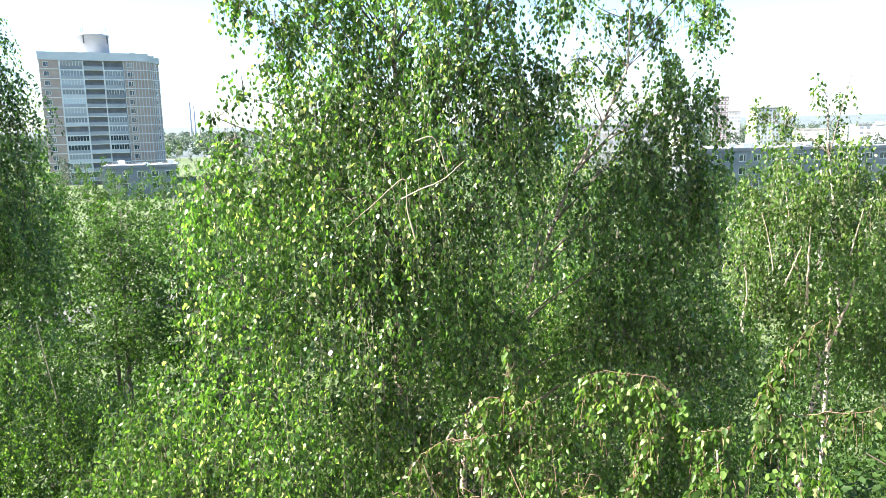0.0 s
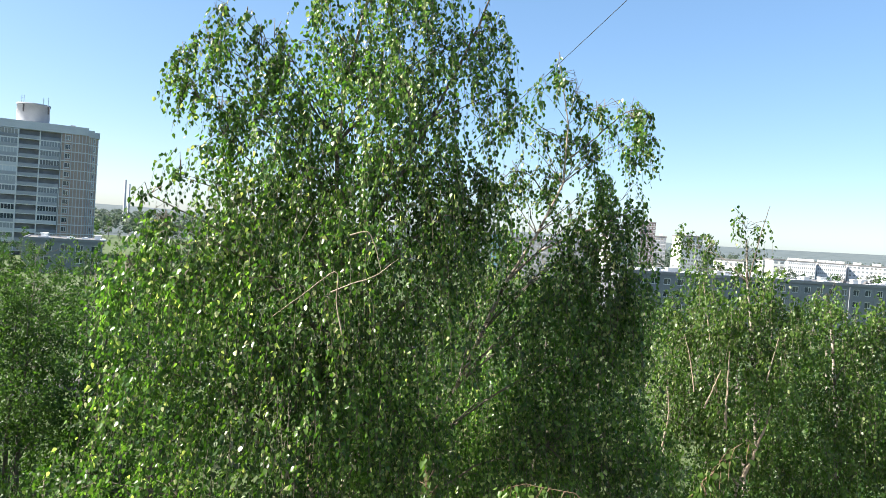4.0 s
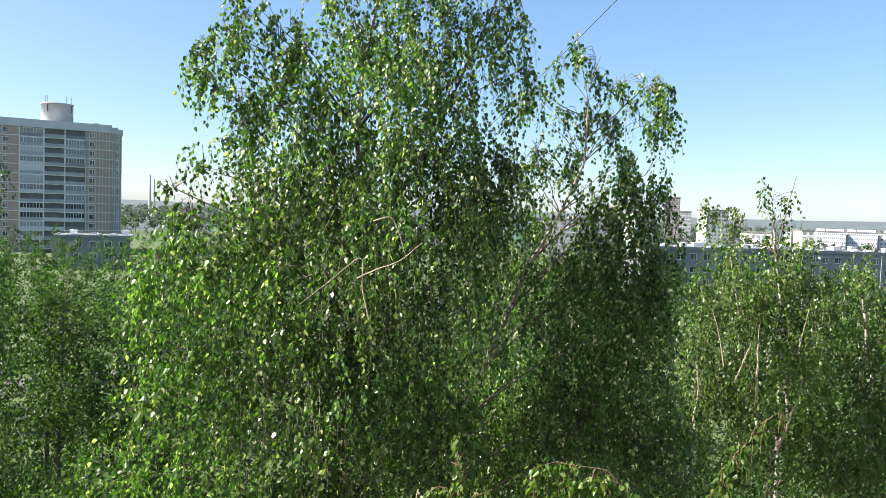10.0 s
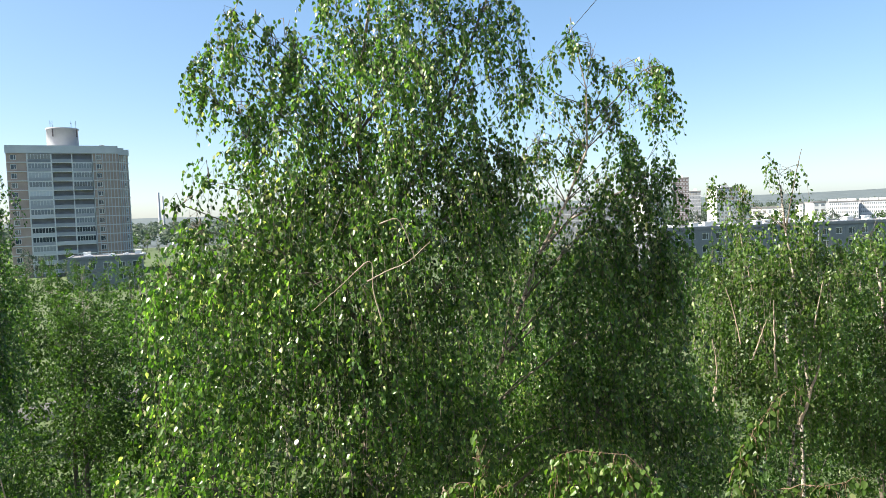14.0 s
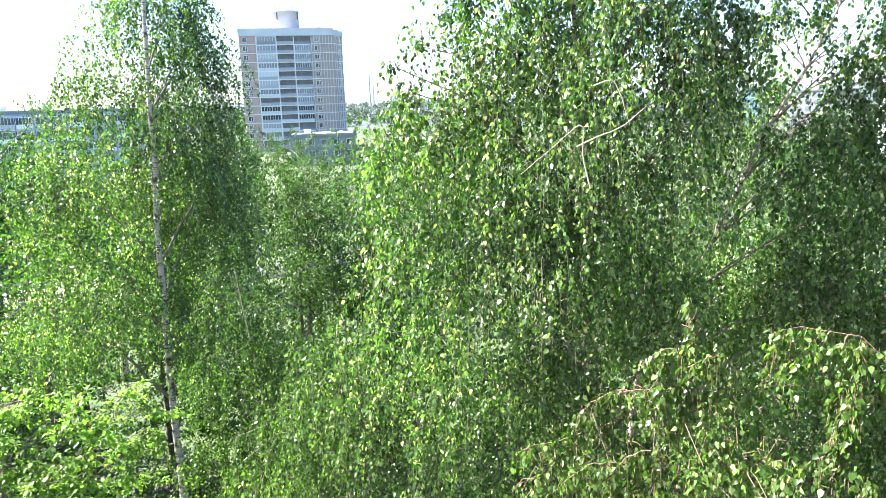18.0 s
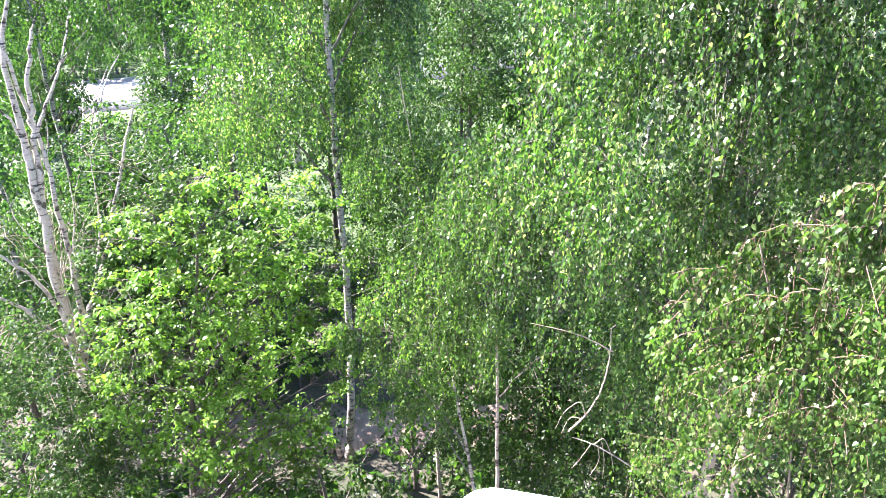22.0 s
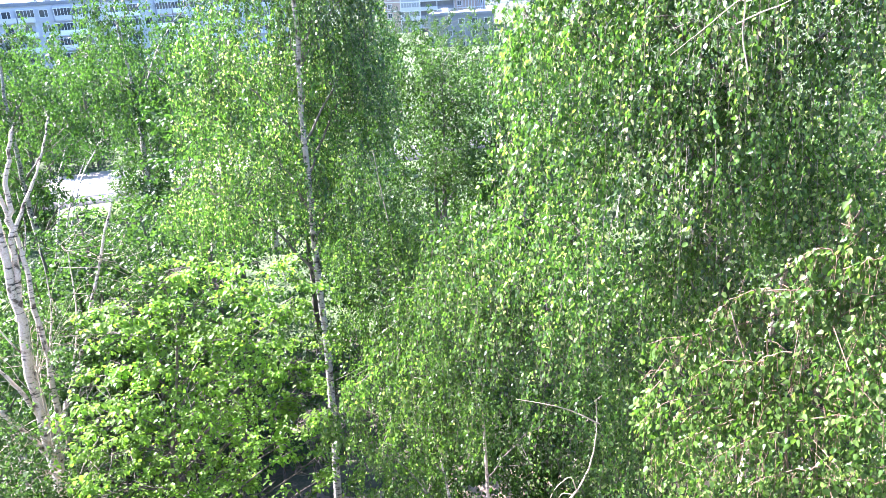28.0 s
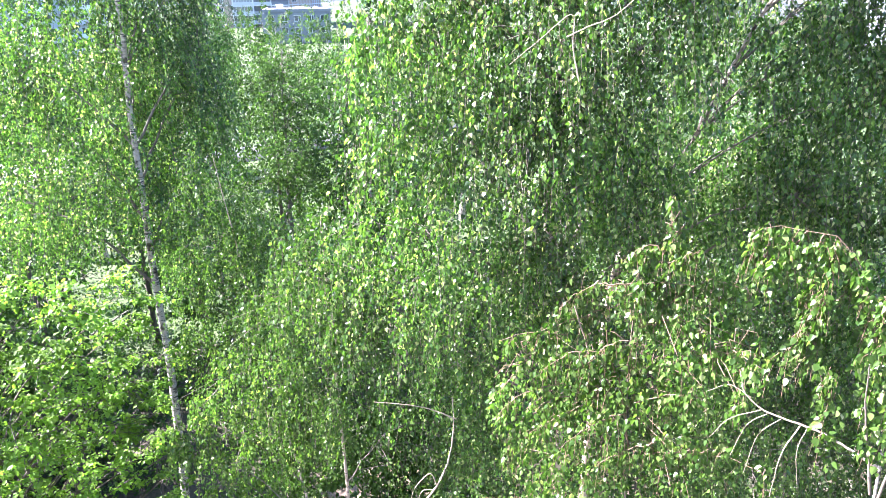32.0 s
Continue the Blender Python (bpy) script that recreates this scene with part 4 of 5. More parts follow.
NEAR_B = [
    (18.8, -26.4, 3.9, 0.14, 0.24, 0.7), (17.4, -30.6, 3.9, 0.2, 0.3, 0.6), (24.6, -21.6, 4.0, 0.2, 0.12, 0.5),
    (21.2, -26.2, 3.9, 0.22, 0.17, 0.55), (27.0, -25.2, 3.9, 0.28, 0.15, 0.55), (13.6, -29.2, 3.9, 0.2, 0.17, 0.5), (11.0, -29.8, 3.9, 0.16, 0.14, 0.5), (20.8, -31.5, 3.8, 0.3, 0.25, 0.8),
    (25.4, -29.5, 3.8, 0.3, 0.22, 0.7),
]
LOWMID = [
    (-33.4, -31.0, 10.0, 0.84, 0.49, 0.8), (-28.2, -34.9, 10.0, 0.67, 0.69, 0.9), (-35.9, -34.9, 10.3, 0.69, 0.71, 0.7),
    (-34.5, -38.5, 11.0, 0.7, 0.45, 0.8), (-31.0, -40.5, 10.6, 0.7, 0.45, 0.8), (-38.0, -35.0, 11.2, 0.5, 0.5, 0.6),
    (-28.7, -32.1, 9.8, 0.54, 0.53, 0.8), (-28.4, -35.6, 9.8, 0.56, 0.56, 0.7),
]
MIDDLE = [
    (-33.6, -15.5, 14.2, 0.6, 0.9, 0.9), (-35.0, -20.5, 14.0, 0.8, 1.0, 1.0), (-30.6, -21.0, 14.0, 0.9, 0.9, 1.0), (-27.0, -23.5, 13.6, 0.8, 0.8, 0.9),
    (-33.6, -26.0, 13.6, 1.0, 1.0, 1.0), (-28.4, -27.5, 13.2, 1.0, 1.0, 1.0), (-36.2, -29.0, 13.8, 0.6, 0.8, 0.9), (-24.4, -28.0, 13.0, 0.8, 1.0, 0.9),
    (-32.5, -31.5, 13.2, 0.8, 0.8, 0.9), (-25.6, -33.0, 12.6, 0.8, 0.8, 0.9), (-35.6, -37.0, 12.6, 0.6, 0.5, 0.6), (-30.6, -36.0, 12.6, 0.7, 0.6, 0.7),
]
LINDEN = [
    (-51.4, -21.6, 12.5, 0.77, 0.49, 1.0), (-45.3, -23.4, 12.6, 1.05, 0.52, 1.0), (-55.1, -24.8, 12.2, 0.65, 0.65, 1.0),
    (-48.7, -26.9, 12.2, 1.23, 0.81, 1.0), (-41.7, -25.6, 12.9, 0.67, 0.74, 0.9), (-57.8, -30.2, 12.0, 0.75, 0.68, 0.9),
    (-50.7, -31.8, 12.4, 1.63, 0.76, 0.8), (-42.6, -32.2, 12.8, 0.70, 0.68, 0.8), (-56.5, -35.6, 12.2, 1.48, 0.77, 0.8),
    (-45.2, -38.0, 12.5, 0.95, 0.88, 0.4), (-46.7, -30.1, 12.7, 1.11, 0.64, 0.8), (-48.9, -33.2, 12.5, 1.22, 0.59, 0.8),
    (-42.4, -31.7, 12.8, 0.69, 0.67, 0.8), (-53.5, -35.6, 12.3, 0.97, 0.52, 0.6), (-53.7, -25.2, 12.0, 0.75, 0.54, 0.9),
    (-46.3, -41.0, 12.0, 0.8, 0.42, 0.7), (-51.0, -41.5, 11.8, 1.0, 0.5, 0.9), (-55.6, -41.0, 11.8, 1.0, 0.6, 0.9), (-59.4, -36.8, 12.0, 0.9, 0.5, 0.9),
    (-48.5, -39.5, 12.2, 1.0, 0.4, 1.0), (-45.0, -41.5, 12.0, 0.6, 0.4, 0.9), (-50.0, -37.5, 12.3, 0.8, 0.4, 0.9), (-41.2, -36.6, 12.6, 0.6, 0.45, 0.9), (-42.8, -40.2, 12.4, 0.45, 0.3, 0.8),
]
TALL = [
    (-37.9, 6.7, 17.2, 0.92, 1.19, 0.9), (-37.7, 11.5, 17.2, 0.56, 0.92, 0.8), (-40.4, 0.5, 17.2, 1.03, 1.21, 0.9),
    (-35.0, 1.1, 17.2, 0.97, 1.38, 0.9), (-39.2, -5.7, 17.0, 1.67, 1.38, 1.0), (-44.4, -8.2, 17.2, 0.89, 1.36, 0.8),
    (-34.4, -10.0, 17.2, 0.77, 1.61, 0.9), (-41.4, -14.3, 17.0, 1.82, 1.43, 1.0), (-36.0, -17.6, 16.9, 1.03, 1.50, 0.9),
    (-45.9, -16.9, 17.4, 1.04, 1.17, 0.8),

    (-38.0, -8.1, 18.0, 1.01, 1.13, 0.8), (-38.1, -14.2, 18.0, 1.05, 1.22, 0.8),
    (-33.6, 2.6, 17.2, 0.4, 1.0, 0.6), (-33.6, -2.2, 17.2, 0.5, 1.0, 0.6), (-35.6, 5.0, 17.0, 0.8, 1.2, 0.9), (-36.2, -3.6, 16.9, 0.9, 1.3, 0.9), (-33.2, -7.2, 16.8, 0.7, 1.2, 0.9),
]
LEFTC = [
    (-50.8, -2.1, 34.0, 1.58, 1.42, 0.9), (-53.2, -5.0, 34.0, 1.79, 1.69, 1.0), (-48.9, -6.4, 33.0, 2.10, 2.19, 1.0),
    (-48.5, -11.1, 33.0, 1.68, 2.05, 0.9), (-50.9, -8.3, 34.0, 1.3, 1.3, 0.7),
    (-45.7, -2.2, 38.0, 1.61, 1.64, 0.9),
    (-50.2, -13.4, 34.0, 1.23, 1.60, 0.7),
]
LEFTD = [
    (-58.0, -3.6, 38.0, 1.5, 1.4, 0.9), (-60.2, -6.2, 37.0, 1.5, 1.5, 1.0), (-56.2, -6.4, 37.0, 1.6, 1.2, 1.0), (-58.4, -8.4, 37.0, 1.6, 1.2, 0.9),
    (-60.6, -10.6, 37.0, 1.4, 1.5, 0.9), (-58.2, -12.6, 37.0, 0.9, 1.0, 0.6), (-54.6, -8.6, 38.0, 1.2, 0.6, 0.6), (-55.0, -14.0, 36.0, 0.9, 0.4, 0.3),
    (-55.6, -9.9, 36.0, 1.5, 0.7, 0.9), (-53.2, -9.6, 36.0, 1.2, 0.7, 0.9), (-57.2, -12.6, 35.0, 0.8, 0.8, 1.0), (-55.6, -10.3, 46.0, 1.6, 0.7, 1.0), (-53.4, -10.3, 46.0, 1.4, 0.7, 1.0), (-54.6, -11.2, 45.0, 0.5, 0.3, 0.5), (-55.6, -13.7, 34.0, 0.5, 0.25, 0.5),
]
MIDFAR = [
    (-27.1, -5.3, 26.0, 1.62, 1.20, 1.0), (-25.9, -9.4, 25.5, 1.62, 1.64, 1.0), (-30.0, -8.7, 26.0, 1.24, 1.87, 1.0),
    (-24.8, -13.5, 25.0, 1.42, 1.68, 1.0), (-29.1, -14.1, 25.0, 1.64, 1.69, 0.9),
]
SHOOTS_A = [(4.6, [(2.4, -27.6), (2.7, -24.1), (2.8, -20.6), (2.5, -17.3)]), (4.7, [(-1.0, -26.1), (-4.1, -27.3), (-8.2, -28.6), (-11.1, -29.4)]), (4.7, [(-5.4, -28.7), (-6.6, -29.1), (-9.5, -31.2)]),
            (4.6, [(-1.8, -29.7), (-4.9, -30.1), (-8.5, -32.4)]), (4.7, [(-3.0, -31.6), (-6.6, -32.7), (-9.2, -33.5), (-11.8, -35.4)]), (4.6, [(-3.5, -34.0), (-6.3, -35.2), (-8.7, -36.6)]),
            (4.7, [(-4.6, -33.4), (-6.9, -34.0), (-9.2, -35.5), (-10.6, -38.4)]), (4.8, [(-6.0, -41.2), (-9.3, -41.1), (-12.9, -41.2)]), (4.6, [(-2.3, -24.7), (0.2, -24.3), (3.9, -24.1), (7.4, -24.4)]),
            (4.6, [(-0.9, -36.1), (-2.7, -33.5), (-3.8, -30.1)]), (4.5, [(0.1, -31.7), (0.7, -27.8), (0.5, -24.0)]), (4.4, [(0.2, -34.3), (-2.9, -35.6), (-5.6, -37.4)]), (4.4, [(1.0, -33.4), (4.6, -32.3), (7.2, -33.1)]),
            (4.5, [(0.0, -28.8), (-1.8, -29.4), (-3.6, -31.6)]), (4.5, [(0.5, -28.0), (3.3, -26.7), (6.4, -27.4)]), (4.3, [(3.6, -36.0), (0.6, -37.0), (-2.9, -39.0)]), (4.3, [(3.0, -36.9), (6.6, -36.1), (9.2, -35.4)]),
            (4.6, [(2.5, -26.3), (5.4, -23.6), (9.3, -23.8)]), (4.5, [(4.0, -30.9), (7.0, -28.8), (10.2, -29.2)]), (4.4, [(2.0, -38.4), (5.0, -39.4), (8.4, -41.0)]), (4.6, [(-1.0, -40.0), (-3.6, -41.8), (-5.6, -44.0)]),
            (4.5, [(2.6, -22.6), (4.6, -21.6), (6.2, -22.4)]), (4.6, [(2.6, -21.8), (0.8, -21.4), (-0.8, -22.6)]), (4.7, [(0.2, -25.4), (-2.2, -24.6), (-4.8, -25.6), (-6.4, -27.2)])]
SHOOTS_B = [(4.50, [(18.4, -25.9), (18.0, -24.7), (17.4, -22.8), (16.6, -21.3), (15.7, -20.4), (14.7, -19.4), (13.4, -19.1), (11.6, -18.9), (9.8, -19.1), (8.6, -19.5)]), 
            (4.45, [(14.7, -19.4), (14.5, -20.2), (14.4, -21.2), (14.2, -22.1)]), (4.48, [(13.6, -19.1), (13.5, -20.3), (13.5, -22.0), (13.4, -23.7), (13.4, -25.1)]), 
            (4.51, [(12.5, -19.0), (12.0, -19.7), (11.5, -20.7), (11.9, -21.8)]), (4.54, [(10.7, -19.1), (10.2, -20.0), (9.9, -21.3), (10.2, -22.5), (10.4, -23.6)]), 
            (4.57, [(9.7, -19.1), (9.1, -20.1), (8.7, -21.2), (8.6, -22.1)]), (4.60, [(16.2, -21.1), (16.1, -21.9), (16.2, -22.9)]), 
            (4.63, [(17.6, -23.4), (18.4, -24.7), (19.2, -25.5)]), (4.66, [(17.5, -23.0), (17.8, -24.2), (17.6, -25.2)]), 
            (4.30, [(15.5, -23.2), (14.7, -24.0), (14.0, -25.2), (13.5, -26.6)]), (4.30, [(12.6, -28.1), (13.4, -25.6), (14.0, -24.1), (14.4, -23.1)]), 
            (4.30, [(14.3, -23.1), (14.5, -24.4), (14.1, -26.3), (14.3, -27.9)]), (4.30, [(21.9, -24.8), (22.2, -23.3), (22.7, -22.0), (23.4, -22.1), (24.3, -22.9), (25.7, -24.2)]), 
            (4.30, [(23.2, -21.5), (23.9, -20.9), (26.0, -20.4), (28.6, -19.8), (30.7, -19.2)]), (4.30, [(23.3, -21.1), (22.9, -19.6), (23.3, -18.3)]), 
            (4.30, [(22.1, -20.5), (22.8, -19.2), (23.5, -17.5), (24.3, -16.1), (25.5, -14.5), (26.6, -13.6)]), (4.30, [(18.2, -22.8), (19.4, -22.6), (20.4, -22.1)])]
THICKET = [
    (-25.4, -35.9, 11.8, 0.91, 0.97, 0.9), (-19.4, -35.7, 12.0, 0.90, 1.10, 0.9), (-23.6, -40.3, 11.6, 1.04, 0.89, 1.0),
    (-17.2, -40.7, 11.5, 1.01, 1.02, 1.0), (-12.2, -37.5, 11.8, 0.86, 1.24, 1.0), (-10.7, -42.8, 11.3, 0.97, 0.88, 1.0),
    (-21.6, -44.0, 11.4, 1.06, 0.79, 1.0), (-30.0, -41.2, 12.0, 0.74, 0.94, 0.7), (-15.4, -32.7, 12.2, 0.75, 0.79, 0.9),
    (-29.3, -36.9, 12.2, 0.72, 0.73, 0.7),
]
DROOP = [
    (14.0, -20.6, 4.45, 0.10, 0.07, 1.2), (13.4, -24.4, 4.45, 0.07, 0.10, 1.0), (11.9, -20.6, 4.45, 0.09, 0.07, 1.0), (10.1, -22.4, 4.45, 0.07, 0.09, 1.0),
    (16.4, -22.0, 4.4, 0.07, 0.09, 1.0), (17.8, -24.6, 4.3, 0.09, 0.12, 1.0), (23.2, -18.8, 4.3, 0.08, 0.14, 0.8), (14.3, -25.6, 4.3, 0.08, 0.16, 0.9),
    (19.4, -29.8, 3.9, 0.14, 0.20, 0.8), (26.3, -22.4, 4.0, 0.16, 0.12, 0.6),
]
BUSH = [
    (-64.4, -22.5, 15.4, 0.62, 0.86, 0.5), (-61.0, -25.6, 15.8, 0.77, 1.04, 0.6), (-64.8, -28.7, 13.2, 0.83, 0.91, 0.6),
    (-58.2, -24.1, 13.8, 0.60, 1.18, 0.4), (-58.5, -30.0, 13.5, 0.62, 1.00, 0.5), (-63.6, -32.5, 13.0, 1.07, 0.84, 0.6),
    (-67.6, -32.1, 13.0, 0.72, 0.69, 0.6), (-59.0, -22.6, 15.6, 0.68, 0.82, 0.6), (-65.6, -28.2, 13.4, 0.55, 0.70, 0.5),
    (-54.4, -19.0, 14.5, 0.63, 0.83, 0.6), (-56.9, -17.6, 15.0, 0.62, 0.71, 0.6),
    (-66.0, -31.0, 12.8, 1.0, 0.8, 0.8), (-69.5, -33.0, 12.8, 0.9, 0.8, 0.8), (-63.3, -35.0, 12.8, 1.0, 0.7, 1.0), (-66.8, -37.5, 12.5, 1.1, 0.7, 0.9), (-60.8, -34.0, 13.0, 0.7, 0.6, 0.9), (-61.8, -36.5, 12.6, 0.7, 0.6, 1.4), (-61.2, -39.5, 12.2, 0.8, 0.6, 1.4), (-64.5, -40.0, 12.2, 0.8, 0.6, 1.2),
    (-57.0, -22.5, 14.2, 0.6, 0.7, 0.6), (-54.2, -21.8, 14.4, 0.5, 0.6, 0.6), (-60.5, -20.5, 15.5, 0.7, 0.9, 0.5),
]

FOOT = lambda az, d: place(az, -math.degrees(math.atan2(EYE, d)), d)

tree("birch", "tall weeping birch with a dense crown close before the window", "tree", FOOT(-4.5, 8.4),
     stem_of([(-4.8, -34), (-5.0, -28.8), (-5.8, -24.2), (-6.8, -19.6), (-6.8, -15.0), (-6.5, -10.2), (-6.1, -5.2), (-6.1, 0.7), (-6.3, 7.4), (-5.5, 14.0), (-3.5, 21)], 8.4),
     0.13, [(*r[:5], r[5] * (0.72 if r[1] > 5 else 0.9) * (0.8 if r[0] > -2 else 1.0)) for r in MAIN_TOP + MAIN_MID] + MAIN_LOW, 11, bark=BARK_TAN, leaf=0.057, layers=2.6, group="birches", top=0.09, tuft=0.2,
     extra=[(stem_of([(-6.1, -3.0), (-1.4, 3.8), (1.0, 8.9), (2.6, 12.5), (4.5, 16.9), (5.3, 19.0)], 8.3), 0.03, TWIG),
            (stem_of([(-7.0, -20.5), (-8.7, -19.4), (-11.2, -16.6), (-13.8, -12.0)], 8.1), 0.04, BARK),
            (stem_of([(-4.9, -0.8), (-3.4, -0.5), (-2.1, -3.8)], 6.6), 0.007, TWIG_PALE),
            (stem_of([(-5.0, -8.7), (-5.6, -6.1), (-5.8, -3.8), (-8.4, -5.8), (-10.5, -7.5)], 6.6), 0.007, TWIG_PALE),
            (stem_of([(-6.1, -5.4), (-4.4, -4.6), (-2.7, -3.9), (-0.9, -2.4)], 6.7), 0.007, TWIG_PALE),
            ([place(-5.5, -44, 8.3), place(-9.5, -43.6, 7.4), place(-12.5, -43.0, 7.0), place(-15.6, -42.1, 6.9), place(-17.8, -41.8, 6.9)], 0.017, BARK_DEAD),
            (stem_of([(-18.2, -41.4), (-16.7, -40.1), (-15.5, -38.2), (-15.0, -35.7), (-15.1, -33.5)], 6.9), 0.013, BARK_TAN),
            *[(stem_of(w, 6.85), 0.006, TWIG_PALE) for w in ([(-16.7, -40.1), (-17.3, -39.2), (-18.7, -40.0), (-19.5, -41.3)], [(-17.0, -40.4), (-18.1, -40.4), (-18.9, -41.6)],
              [(-15.6, -42.1), (-14.8, -41.6), (-14.0, -42.4), (-13.4, -43.8)], [(-15.2, -42.2), (-15.0, -43.2), (-15.7, -44.3)], [(-15.9, -42.1), (-16.6, -43.0), (-17.6, -44.0)], [(-14.9, -41.8), (-14.5, -43), (-14.4, -44.4)])],
            (stem_of([(-14.7, -35.2), (-18, -34.2), (-22.4, -33.6)], 6.9), 0.009, TWIG_PALE)])
tree("birch", "leaning birch with an open thin top and a dense lower crown", "tree", FOOT(-3.0, 9.8),
     stem_of([(-1.5, -30), (-0.1, -20.1), (3.8, -13.6), (5.2, -10.5), (6.2, -7.8), (7.5, -4.4), (9.8, -0.2), (11.4, 3.3), (12.2, 7.2), (11.8, 10.0), (10.9, 13.4)], 9.3),
     0.115, [(*r[:5], r[5] * (1.5 if r[1] > 5 else 1.2 if r[1] > -6 else 1.15)) for r in SECOND], 12, bark=BARK_TAN, leaf=0.057, layers=2.3, group="birches", top=0.035, tuft=0.26,
     extra=[(stem_of([(8.4, -2.9), (10.6, -0.9), (12.9, 0.4), (15.5, 1.6), (16.9, 2.6)], 9.4), 0.02, BARK_TAN),
            (stem_of([(12.1, 6.4), (13.6, 7.7), (15.2, 9.3), (16.6, 10.3), (17.6, 10.2), (18.5, 9.0)], 9.4), 0.011, TWIG), (stem_of([(12.2, 7.4), (13.2, 9.2), (14.3, 10.6)], 9.4), 0.007, TWIG),
            (stem_of([(11.9, 7.8), (10.0, 8.6), (8.4, 9.6), (7.2, 9.6), (6.4, 8.6)], 9.45), 0.008, TWIG), (stem_of([(10.9, 2.6), (9.2, 4.9), (7.8, 5.2), (6.6, 4.0)], 9.5), 0.01, TWIG),
            (stem_of([(11.9, 9.8), (12.3, 11.4), (12.7, 12.5)], 9.4), 0.006, TWIG)])
tree("birch", "leafy young birch in the shade of the leaning one", "tree", FOOT(15.5, 9.6), stem_of([(15.5, -48), (15.2, -38), (14.8, -30), (14.6, -22)], 9.5),
     0.07, SECOND_LOW, 28, leaf=0.06, layers=2.6, fine=False, group="birches", bark=BARK_TAN, top=0.12, tuft=0.2)
tree("birch", "young birch with hanging twigs beside the tall one", "tree", FOOT(-25, 8.9), stem_of([(-25, -50), (-25.2, -40), (-25.6, -30), (-25.8, -19)], 8.8),
     0.06, SIDE, 29, leaf=0.06, layers=1.8, fine=False, leaf_mat=LEAF_NEAR, group="birches", bark=BARK_TAN, top=0.12, tuft=0.2)
tree("birch", "slim birch with a bare twig at its top", "tree", FOOT(25.5, 12), stem_of([(25.5, -30), (26.3, -16.9), (27.3, -14.4), (26.8, -8.8), (26.0, -3), (25.6, 1)], 12),
     0.06, RIGHT_A, 13, leaf=0.06, layers=2.3, leaf_mat=LEAF_YOUNG, group="birches",
     extra=[(stem_of([(26.0, -2), (26.3, -0.1), (26.6, 1.6), (27.0, 3.5)], 12), 0.012, TWIG), (stem_of([(24.8, -12.4), (23.0, -3.4), (22.8, -1.7)], 12), 0.016, TWIG_PALE),
            (stem_of([(26.6, -16.5), (27.4, -14.2), (28.2, -10.8)], 11.4), 0.028, TWIG_PALE),
            *[(stem_of(w, 11.3), r, TWIG_PALE) for w, r in (([(25.2, -13.0), (25.1, -10.0), (25.1, -7.4)], 0.02), ([(23.6, -11.8), (24.0, -10.7), (24.6, -8.8)], 0.014), ([(27.7, -9.3), (28.0, -7.6), (28.3, -6.0)], 0.012),
              ([(20.8, -15.0), (21.1, -12.5), (20.8, -10.4)], 0.016), ([(22.8, -10.7), (22.4, -8.6), (21.8, -6.5)], 0.01))]])
tree("birch", "young birch with a rounded crown among others", "tree", FOOT(33, 13.5), stem_of([(33, -30), (32.6, -15), (32, -8), (31.4, -3.5)], 13.5),
     0.09, RIGHT_B, 14, leaf=0.06, layers=2.4, leaf_mat=LEAF_YOUNG, group="birches")
tree("birch", "young birch with bright leaves just below the window", "tree", FOOT(5, 4.8),
     stem_of([(4.5, -62), (3.2, -52)] + [(1.5, -41.8), (0.5, -37.2), (0.4, -31.8), (0.2, -27.6), (0.4, -23.4)], 4.65),
     0.034, [(*r[:5], r[5] * 0.36) for r in NEAR_A], 15, leaf=0.047, layers=3.0, leaf_mat=LEAF_YOUNG, bark=BARK_YOUNG, twig_mat=TWIG_RED, twig_r=0.0024, twig_share=0.5, group="birches", top=0.06, length=(0.15, 0.4), shoots=SHOOTS_A,
     extra=[(stem_of([(1.0, -37), (-0.3, -32.3), (-1.5, -30.2), (-1.9, -28.1)], 4.6), 0.009, TWIG_RED), (stem_of([(0.5, -37.2), (-1.8, -33.5), (-3.4, -29.6), (-4.8, -26.4)], 4.65), 0.014, BARK_YOUNG)])
